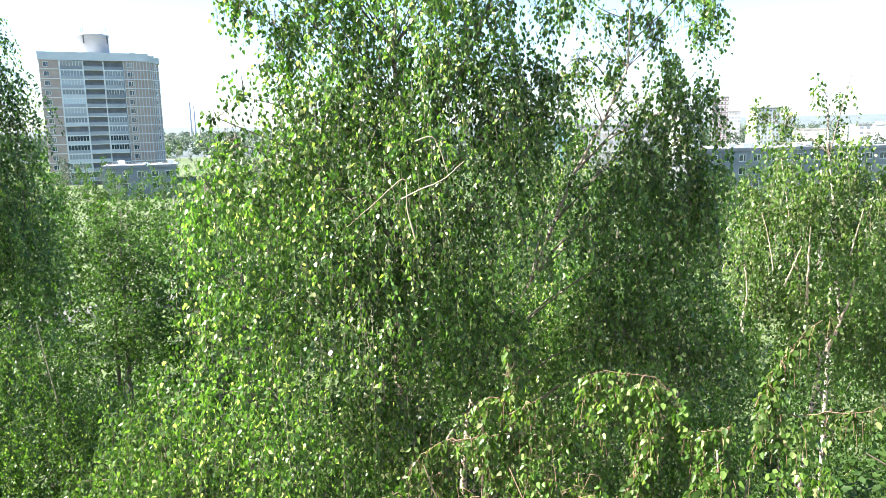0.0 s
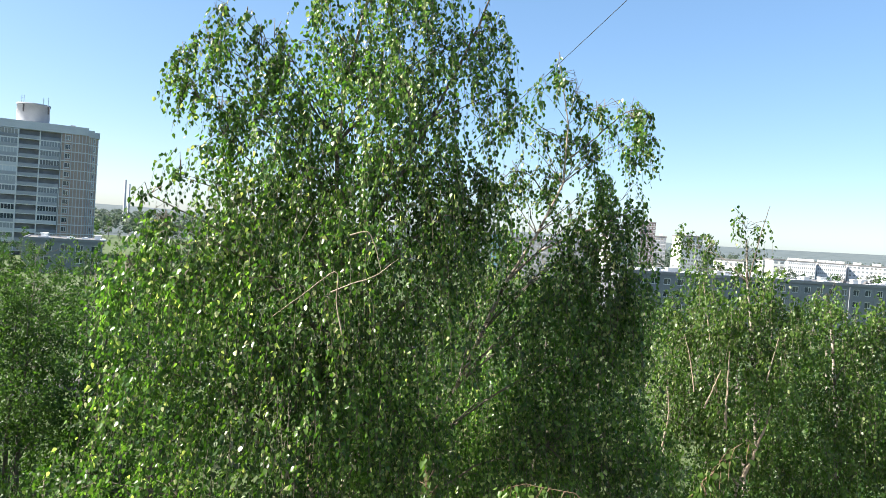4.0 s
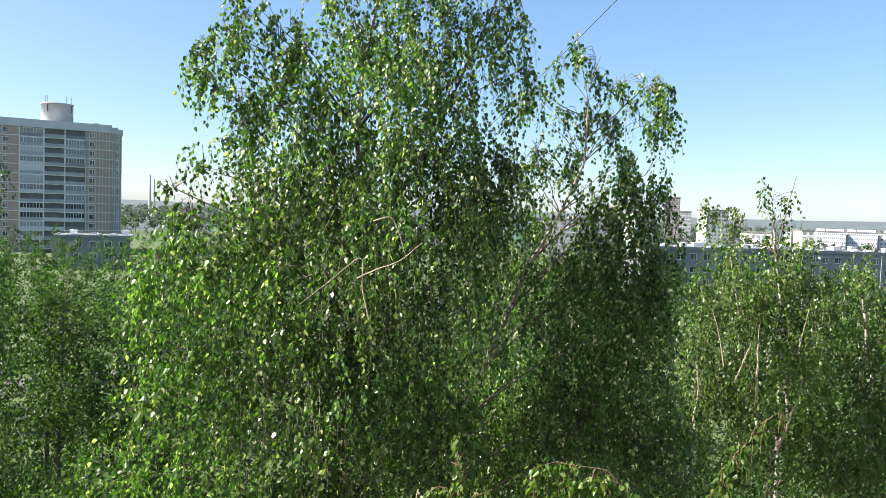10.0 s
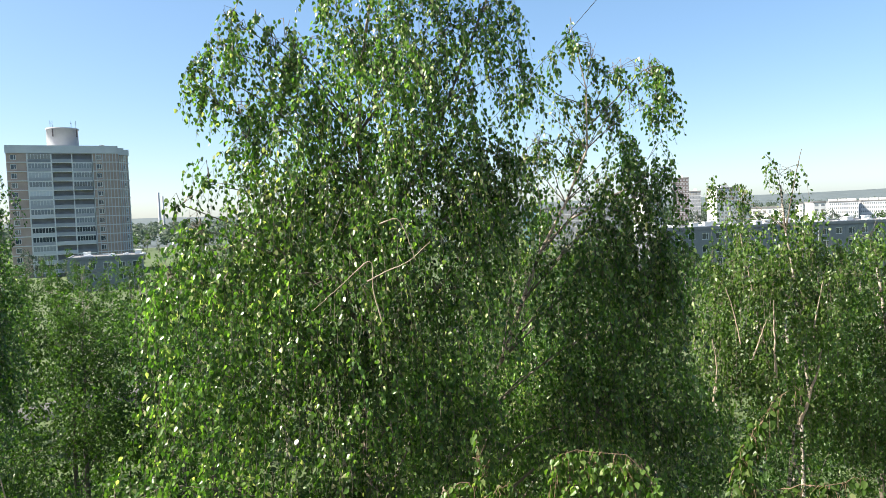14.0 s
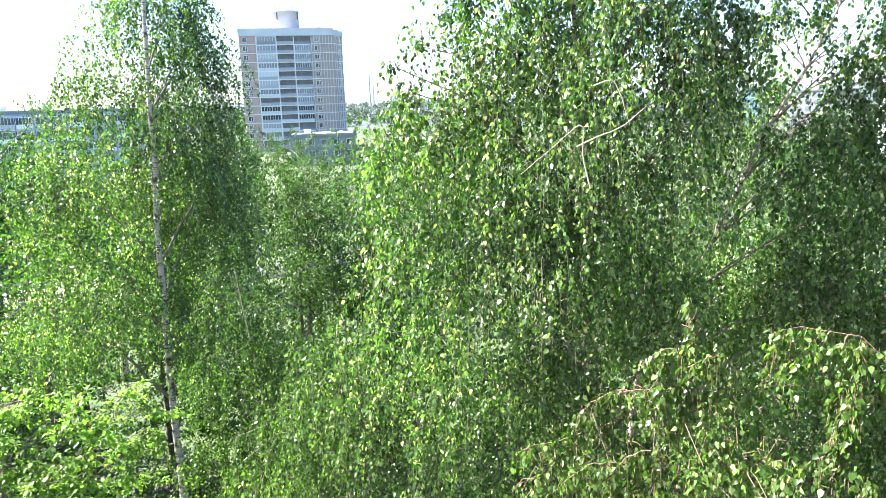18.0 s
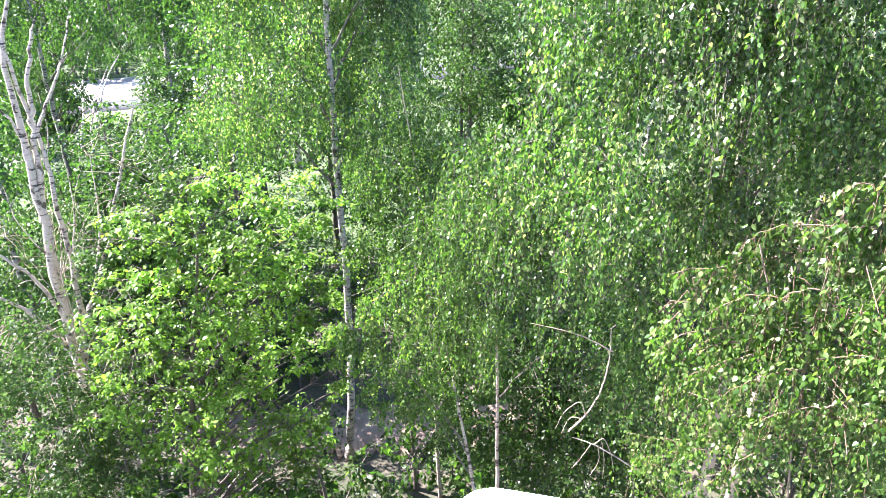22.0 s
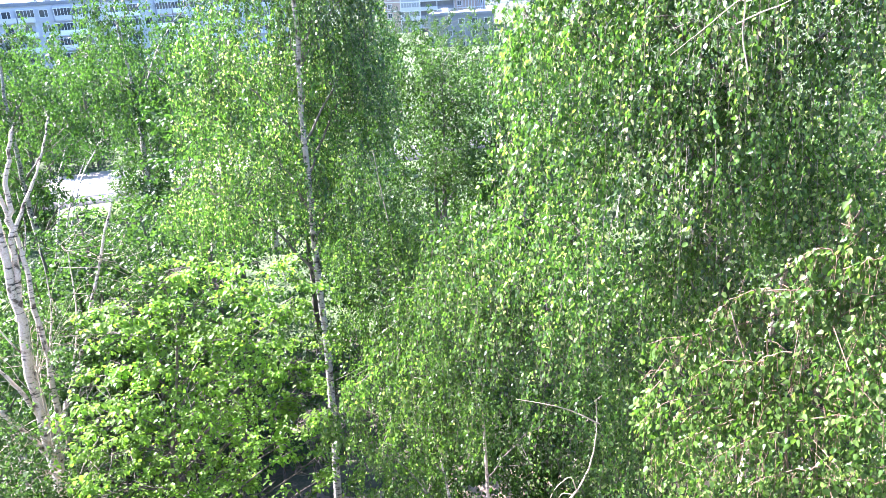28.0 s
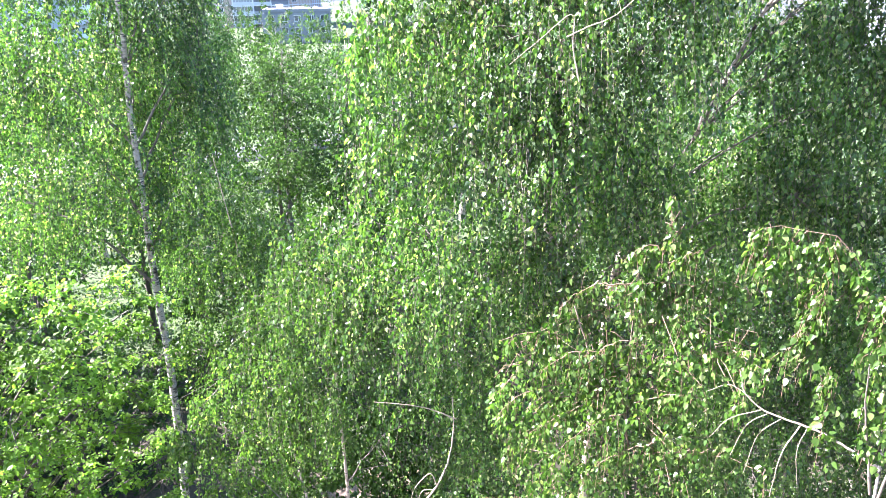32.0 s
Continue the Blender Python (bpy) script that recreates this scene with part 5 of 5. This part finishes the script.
tree("birch", "young birch with arching shoots just below the window", "tree", FOOT(20, 4.4), [*stem_of([(20, -58), (19.8, -45), (20.7, -36), (20.2, -30), (19.5, -24)], 4.1)],
     0.05, [(*r[:5], r[5] * 0.7) for r in NEAR_B] + DROOP, 25, leaf=0.046, layers=2.0, limbs=False, shoots=SHOOTS_B, leaf_mat=LEAF_YOUNG, twig_mat=TWIG_RED, twig_share=0.5, group="birches", top=0.1, length=(0.15, 0.4),
     extra=[(stem_of([(20.7, -34.1), (15.8, -32.8), (14.5, -32.7), (11.2, -32.2), (9.6, -30.9), (9.2, -28.5)], 4.2), 0.009, TWIG_PALE),
            (stem_of([(14.5, -32.7), (13.5, -35), (13.2, -38)], 4.2), 0.005, TWIG_PALE), (stem_of([(12.0, -32.4), (10.5, -33.5), (9.5, -36)], 4.2), 0.0028, TWIG_PALE),
            (stem_of([(20.2, -36), (18.6, -31), (18.1, -27.8)], 3.8), 0.009, TWIG), (stem_of([(20.9, -36), (21.6, -30), (21.8, -25.7)], 4.0), 0.009, TWIG),
            (stem_of([(13.0, -32.6), (11.5, -34.0), (10.8, -37)], 4.2), 0.0028, TWIG_PALE), (stem_of([(15.0, -32.8), (14.6, -34.5), (15.2, -37)], 4.2), 0.0028, TWIG_PALE),
            (stem_of([(10.4, -31.6), (8.6, -31.0), (6.8, -31.8)], 4.2), 0.0028, TWIG_PALE), (stem_of([(11.4, -32.3), (9.0, -33.4), (7.6, -35)], 4.2), 0.0028, TWIG_PALE)])
tree("birch", "low birch with drooping twigs and broken pale branches", "tree", FOOT(-24, 9.6), stem_of([(-26, -52), (-28, -44), (-30, -36), (-31, -31)], 10),
     0.07, [(*r[:5], r[5] * 1.1) for r in LOWMID], 16, leaf=0.065, layers=2.4, leaf_mat=LEAF_YOUNG, group="birches", top=0.12, tuft=0.13)
tree("birch", "yellow-green young birch with hanging twigs among others", "tree", FOOT(-31, 14), stem_of([(-31.2, -42), (-31.5, -34), (-31.8, -26), (-32.6, -19), (-33.4, -13)], 14),
     0.06, MIDDLE, 27, leaf=0.06, layers=2.0, fine=False, leaf_mat=LEAF_NEAR, bark=BARK_TAN, group="birches", top=0.1, twig_share=0.4, length=(0.4, 1.1))
# added dark-leaved foliage in place of birch leaves lying in deep shade
tree("shade_thicket", "dense dark-leaved filler foliage standing for shaded birch leaves", "tree", FOOT(-20, 11.8), stem_of([(-20, -50), (-20, -46), (-19.5, -41), (-19, -36)], 11.9),
     0.07, THICKET, 26, leaf=0.085, layers=3.2, fine=False, droop=0.5, leaf_mat=LEAF_SHRUB, bark=BARK_BROWN, twig_share=0.2, top=0.2)
tree("maple", "broad young tree with large bright yellow-green leaves", "tree", FOOT(-56.5, 12.6), stem_of([(-55.9, -43.2), (-54.6, -38.9), (-53.5, -34.0), (-51.9, -29.0), (-50.5, -23)], 12.6),
     0.11, [(a, e + 57.3 * k * rz / d, d - 0.3 * k, rx * 0.95, rz * 0.3, share) for a, e, d, rx, rz, share in LINDEN for k in (-0.7, 0.1, 0.8)], 17, leaf=0.095, layers=2.5, droop=0.15, leaf_mat=LEAF_LIME, bark=BARK_BROWN, twig_mat=BARK_BROWN, twig_r=0.004, twig_share=0.35, top=0.15, length=(0.25, 0.6), flat=0.8)
tree("birch", "tall straight birch with a long white trunk", "tree", FOOT(-40.3, 17.3),
     stem_of([(-40.0, -41), (-39.4, -36.4), (-38.9, -27.9), (-39.0, -21.9), (-38.8, -17), (-38.7, -11.6), (-38.2, -0.4), (-37.8, 7.5), (-37.7, 13)], 16.3),
     0.125, TALL, 18, leaf=0.07, layers=2.7, tuft=0.2, fine=False, group="birches", twig_r=0.004, length=(0.5, 1.4))
tree("birch", "birch in the hazy middle of the wood", "tree", FOOT(-50.3, 34), stem_of([(-50.4, -18.1), (-50.5, -14.7), (-50.6, -11.8), (-50.4, -7.8), (-50.6, -2)], 34),
     0.2, LEFTC, 19, leaf=0.12, layers=1.6, fine=False, leaf_mat=LEAF_FAR, group="birches", twig_share=0.2, twig_r=0.006, length=(0.6, 1.6))
tree("birch", "hazy birch beside the paved yard", "tree", FOOT(-58.6, 37), stem_of([(-58.7, -18), (-58.8, -13), (-58.6, -8), (-58.2, -2.5)], 37),
     0.18, LEFTD, 30, leaf=0.12, layers=1.5, fine=False, leaf_mat=LEAF_FAR, group="birches", twig_share=0.2, twig_r=0.006, length=(0.6, 1.5))
tree("willow", "grey-green rounded tree in the wood", "tree", FOOT(-27.5, 25.6), stem_of([(-27.5, -22), (-27.6, -16), (-27.3, -10.5)], 25.6),
     0.14, MIDFAR + [(-27.4, -8.5, 25.0, 1.3, 1.6, 1.0), (-27.2, -12.5, 24.6, 1.2, 1.5, 1.0)], 20, leaf=0.09, layers=1.15, fine=False, droop=0.5, leaf_mat=LEAF_PALE, bark=BARK_BROWN, twig_share=0.15, twig_r=0.005)
D = 14.5
tree("dead_birch", "half-dead birch with bare white limbs and a broken top", "tree", FOOT(-62.6, D),
     stem_of([(a + 0.4, e) for a, e in ((-62.4, -36), (-62.2, -30.9), (-62.1, -27.0), (-61.8, -21.4), (-61.6, -18.2), (-61.4, -14.9), (-61.4, -11.7), (-61.2, -9.8), (-60.0, -6.7))], D),
     0.22, [], 21, bark=BARK_DEAD, group="birches", top=0.14,
     extra=[(stem_of([(a + 0.4, e) for a, e in r], D), w, BARK_DEAD) for r, w in (
         ([(-61.8, -21.4), (-61.2, -18.5), (-60.9, -16.4), (-60.3, -12.6), (-60.0, -11.1), (-58.8, -8.2)], 0.075),
         ([(-60.7, -15.6), (-59.4, -13.5), (-57.9, -11.0), (-56.7, -8.1)], 0.035),
         ([(-62.0, -31.0), (-60.0, -27.3), (-58.0, -24.0), (-55.3, -17.8), (-54.0, -14.7)], 0.06),
         ([(-60.0, -27.5), (-58.2, -22.5), (-57.6, -17.5)], 0.025),
         ([(-62.2, -31.4), (-63.4, -28.9), (-64.8, -26.8), (-67, -25.0)], 0.06),
         ([(-62.2, -28.6), (-63.2, -25.6), (-65.1, -23.0), (-67, -21)], 0.05),
         ([(-61.6, -17.6), (-61.9, -14.4), (-63.0, -12.6)], 0.04), ([(-62.3, -33), (-60.9, -27), (-60.7, -21), (-60.6, -16), (-61.0, -10.5), (-61.9, -5.5)], 0.07),
         ([(-60.9, -25), (-59.6, -21), (-59.3, -16.5)], 0.018), ([(-60.7, -18), (-59.9, -15.5), (-59.8, -12.8)], 0.014), ([(-62.1, -24), (-63.4, -21.0), (-63.6, -18.5)], 0.018),
         ([(-62.4, -35), (-60.2, -32), (-58.6, -30.5)], 0.03), ([(-57.9, -24), (-56.6, -22.5), (-55.9, -20.5)], 0.014), ([(-61.9, -26), (-60.9, -22.5), (-60.6, -20)], 0.02))])
tree("shrub", "thin shrub with many bare pale twigs round the dead birch", "shrub", FOOT(-62, 14.0), stem_of([(-62, -40), (-61.5, -30), (-61.2, -24)], 14.0),
     0.05, BUSH, 22, leaf=0.07, layers=1.6, fine=False, droop=-0.35, leaf_mat=LEAF_PALE, bark=TWIG_PALE, twig_mat=TWIG_PALE, twig_r=0.005, twig_share=0.45, length=(0.4, 1.0), top=0.2)

# ---- the wood behind, shrubs below ----
def spread():
    rng = random.Random(77)
    G = "trees of the wood"
    tiers = []
    for tier, (leaf, layers) in enumerate(((0.13, 0.85), (0.2, 0.9), (0.32, 1.15), (0.55, 1.3))):
        tiers.append([grown("birch", "slender birch in the wood behind", "tree", 31 + tier, 13, 2.2, leaf, layers, LEAF_HAZE if tier == 3 else LEAF_FAR, BARK, 0.9, group=G),
                      grown("birch", "birch with a full crown in the wood behind", "tree", 41 + tier, 12, 2.8, leaf, layers, LEAF_HAZE if tier == 3 else LEAF_FAR, BARK, 0.8, group=G),
                      grown("poplar", "grey-barked broad tree in the wood behind", "tree", 51 + tier, 12, 3.0, leaf, layers, LEAF_SHRUB, BARK_BROWN, 0.3, group=G),
                      grown("maple", "round-crowned maple in the wood behind", "tree", 61 + tier, 11, 3.0, leaf, layers, LEAF_FAR, BARK_BROWN, 0.25, group=G, flat=0.5),
                      grown("poplar", "dark dense tree in the wood behind", "tree", 71 + tier, 12, 2.6, leaf, layers, LEAF_SHRUB, BARK_BROWN, 0.5, group=G)])
    used = set()
    spots = []
    for d0, d1, n, e0, e1 in ((20, 27, 24, -11, -7.5), (27, 38, 36, -8, -5.5), (38, 56, 48, -6.5, -4.2), (56, 76, 40, -5.5, -3.8), (76, 100, 52, -4.6, -3.2), (100, 140, 50, -3.9, -2.6), (140, 160, 40, -3.2, -2.3), (160, 180, 44, -3.0, -2.4), (195, 230, 100, -2.1, -1.3), (230, 300, 110, -1.5, -0.8), (300, 420, 110, -0.9, -0.2)):
        for k in range(n):
            az = -72 + 114 * (k + rng.uniform(0.1, 0.9)) / n
            d = rng.uniform(d0, d1)
            el = rng.uniform(e0, e1)
            if 160 < d < 182 and not -42 < az < -12:
                continue
            if -60.5 < az < -49.5 and 42 < d < 76:
                continue
            if az < -44 and 24 < d < 160:
                el += 1.6 if d < 60 else 1.1
            if -62.5 < az < -48 and d <= 42:
                el = rng.uniform(-22, -17.5)
            if -44 < az < -31 and d < 24 or -67 < az < -56 and d < 20:
                continue
            p = place(az, el, d)
            g = float(ground_height(p.x, p.y))
            spots.append((p.x, p.y, g, p.z - g, 0 if d < 31 else 1 if d < 56 else 2 if d < 190 else 3))
    for x, y, g, h, tier in spots:
        k = rng.choice((0, 0, 1, 1, 2, 3, 4))
        kinds = tiers[tier]
        s = h / (13, 12, 12, 11, 12)[k]
        w = max(s, 0.75) * rng.uniform(0.85, 1.2)
        m = Matrix.Translation((x, y, g - 0.05)) @ Matrix.Rotation(rng.uniform(0, 6.28), 4, "Z") @ Matrix.Diagonal((w, w, s, 1))
        if (tier, k) in used:
            copy_thing(kinds[k], m)
        else:
            kinds[k].matrix_world = m
            used.add((tier, k))
    for k in range(26):
        d = rng.uniform(22, 40)
        p = place(-61 + 13 * (k + rng.random()) / 26, rng.uniform(-17.5, -15.2), d)
        g = float(ground_height(p.x, p.y))
        j = rng.choice((1, 2, 3))
        s = (p.z - g) / (13, 12, 12, 11, 12)[j]
        copy_thing(tiers[0 if d < 31 else 1][j], Matrix.Translation((p.x, p.y, g - 0.05)) @ Matrix.Rotation(rng.uniform(0, 6.28), 4, "Z") @ Matrix.Diagonal((s * 1.25, s * 1.25, s, 1)))
    for az, el, d in ((-60.2, -10.2, 52), (-59.0, -10.8, 55), (-51.0, -10.4, 54), (-49.8, -10.0, 50), (-50.6, -9.0, 58), (-61.4, -9.0, 56), (-57.9, -12.2, 58), (-52.2, -11.6, 57)):
        p = place(az, el, d)
        s = p.z / 12
        copy_thing(tiers[1][2], Matrix.Translation((p.x, p.y, -0.05)) @ Matrix.Rotation(rng.uniform(0, 6.28), 4, "Z") @ Matrix.Diagonal((s * 1.3, s * 1.3, s, 1)))
    shrubs = [grown("shrub", "leafy green shrub under the trees", "shrub", 81, 2.6, 1.5, 0.14, 1.0, LEAF_SHRUB, BARK_BROWN, 0.3, (7, 10), 0.2, "shrubs under the trees"),
              grown("shrub", "light green sapling under the trees", "shrub", 82, 3.4, 1.3, 0.14, 1.0, LEAF_NEAR, BARK_BROWN, 0.4, (7, 10), 0.2, "shrubs under the trees"),
              grown("shrub", "tall dark bush under the trees", "shrub", 83, 4.2, 1.8, 0.16, 1.0, LEAF_SHRUB, BARK_BROWN, 0.4, (8, 11), 0.15, "shrubs under the trees")]
    used.clear()
    for d0, d1, n in ((8, 12, 18), (12, 16, 26), (16, 21, 36), (21, 30, 44), (30, 42, 36), (42, 60, 26)):
        for k in range(n):
            az = -74 + 112 * (k + rng.uniform(0.1, 0.9)) / n
            d = rng.uniform(d0, d1)
            p = place(az, 0, d)
            if abs((p.x + 19) * 8 - (p.y - 9.5) * 12) / 14.42 < 1.9 and -20 < p.x < -6:
                continue
            if -59.5 < az < -49.5 and d > 40:
                continue
            if -58.5 < az < -51 and 20 < d and rng.random() < 0.3:
                continue
            j = rng.randrange(3)
            s = rng.uniform(0.7, 1.25)
            m = Matrix.Translation((p.x, p.y, float(ground_height(p.x, p.y)) - 0.06)) @ Matrix.Rotation(rng.uniform(0, 6.28), 4, "Z") @ Matrix.Diagonal((s, s, s, 1))
            if j in used:
                copy_thing(shrubs[j], m)
            else:
                shrubs[j].matrix_world = m
                used.add(j)

    for k in range(40):
        p = place(-66 + 24 * (k + rng.random()) / 40, 0, rng.uniform(78, 96))
        s = rng.uniform(1.7, 2.5)
        copy_thing(shrubs[2], Matrix.Translation((p.x, p.y, float(ground_height(p.x, p.y)) - 0.06)) @ Matrix.Rotation(rng.uniform(0, 6.28), 4, "Z") @ Matrix.Diagonal((s, s, s, 1)))
    for k in range(12):
        p = place(rng.choice((-60.5, -59.5, -58.6, -57.6, -52.6, -51.8)) + rng.uniform(-0.5, 0.5), 0, rng.uniform(50, 60))
        s = rng.uniform(0.8, 1.5)
        copy_thing(shrubs[k % 3], Matrix.Translation((p.x, p.y, float(ground_height(p.x, p.y)) - 0.06)) @ Matrix.Rotation(rng.uniform(0, 6.28), 4, "Z") @ Matrix.Diagonal((s, s, s * 1.3, 1)))
    for k in range(60):
        az, d = rng.uniform(-66, -42), rng.uniform(10.5, 19)
        p = place(az, 0, d)
        if abs((p.x + 19) * 8 - (p.y - 9.5) * 12) / 14.42 < 1.7 and p.x > -17:
            continue
        s = rng.uniform(0.35, 0.7)
        copy_thing(shrubs[k % 2], Matrix.Translation((p.x, p.y, float(ground_height(p.x, p.y)) - 0.06)) @ Matrix.Rotation(rng.uniform(0, 6.28), 4, "Z") @ Matrix.Diagonal((s * 1.4, s * 1.4, s, 1)))


spread()


def far_woods():
    """Tree crowns out to the horizon, too far off to count."""
    rng = np.random.default_rng(95)
    n = 5200
    az = np.radians(rng.uniform(-74, 46, n))
    d = 380 + 1500 * rng.uniform(0, 1, n) ** 1.2
    x, y = d * np.sin(az), d * np.cos(az)
    thick = np.array([noise.noise((a * 0.006, b * 0.006, 1.0)) for a, b in zip(x, y)])
    keep = thick > -0.12
    x, y, d = x[keep], y[keep], d[keep]
    h = rng.uniform(7, 14, len(x)) * (1 + 0.25 * thick[keep])
    m = 26
    u = unit(rng.normal(0, 1, (len(x), m, 3))) * rng.uniform(0.55, 1, (len(x), m, 1))
    c = np.stack([x, y, ground_height(x, y) + h * 0.58], -1)[:, None]
    p = (c + u * np.stack([h * 0.36, h * 0.36, h * 0.45], -1)[:, None]).reshape(-1, 3)
    w = unit(rng.normal(0, 1, p.shape))
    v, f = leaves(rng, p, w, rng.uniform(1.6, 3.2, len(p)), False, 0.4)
    tagged(new("far_woods", raw("far_woods", v, f, LEAF_HAZE)), "haze-greyed green treetops stretching away to the horizon", "woods", kind="stuff")


far_woods()


def undergrowth():
    """Weeds and seedlings that cover the ground under the trees."""
    rng = np.random.default_rng(91)
    n = 26000
    az = np.radians(rng.uniform(-74, 40, n))
    d = 7 + 33 * rng.uniform(0, 1, n) ** 0.95
    x, y = d * np.sin(az), d * np.cos(az)
    patch = np.array([noise.noise((a * 0.35, b * 0.35, 3.0)) for a, b in zip(x, y)])
    off = np.abs((x + 19) * 8 - (y - 9.5) * 12) / 14.42
    keep = (patch > -0.22) & ~((off < 1.3) & (x > -20) & (x < -6) & (rng.uniform(0, 1, n) > 0.35)) & ~((off < 2.6) & (x > -17) & (x < -10) & (patch < 0.1))
    x, y, d = x[keep], y[keep], d[keep]
    m = 6
    h = rng.uniform(0.08, 0.5, (len(x), 1)) * rng.uniform(0.2, 1, (len(x), m))
    p = np.stack([x[:, None] + rng.normal(0, 0.16, (len(x), m)), y[:, None] + rng.normal(0, 0.16, (len(x), m)), ground_height(x, y)[:, None] + 0.05 + h], -1).reshape(-1, 3)
    w = unit(rng.normal(0, 1, p.shape) * np.array([1, 1, 0.4]) + np.array([0, 0, 0.25]))
    v, f = leaves(rng, p, w, rng.uniform(0.07, 0.16, len(p)), False, 0.55)
    tagged(new("undergrowth", raw("undergrowth", v, f, LEAF_SHRUB)), "low green weeds and seedlings covering the soil", "undergrowth", kind="stuff")


undergrowth()


# ---- cable across the sky ----
def cable():
    a, b = place(15.9, 19.2, 14), place(7.5, 11.0, 20)
    near = a + (a - b) * 1.4
    far = b + (b - a) * 3
    pts = [near + (far - near) * k / 20 - Vector((0, 0, 0.25 * 4 * (k / 20) * (1 - k / 20))) for k in range(21)]
    v, f = tube(pts, [0.007] * 21, 6)
    tagged(new("cable", raw("cable", v, f, CABLE)), "thin dark cable strung across the sky", "cable")


cable()
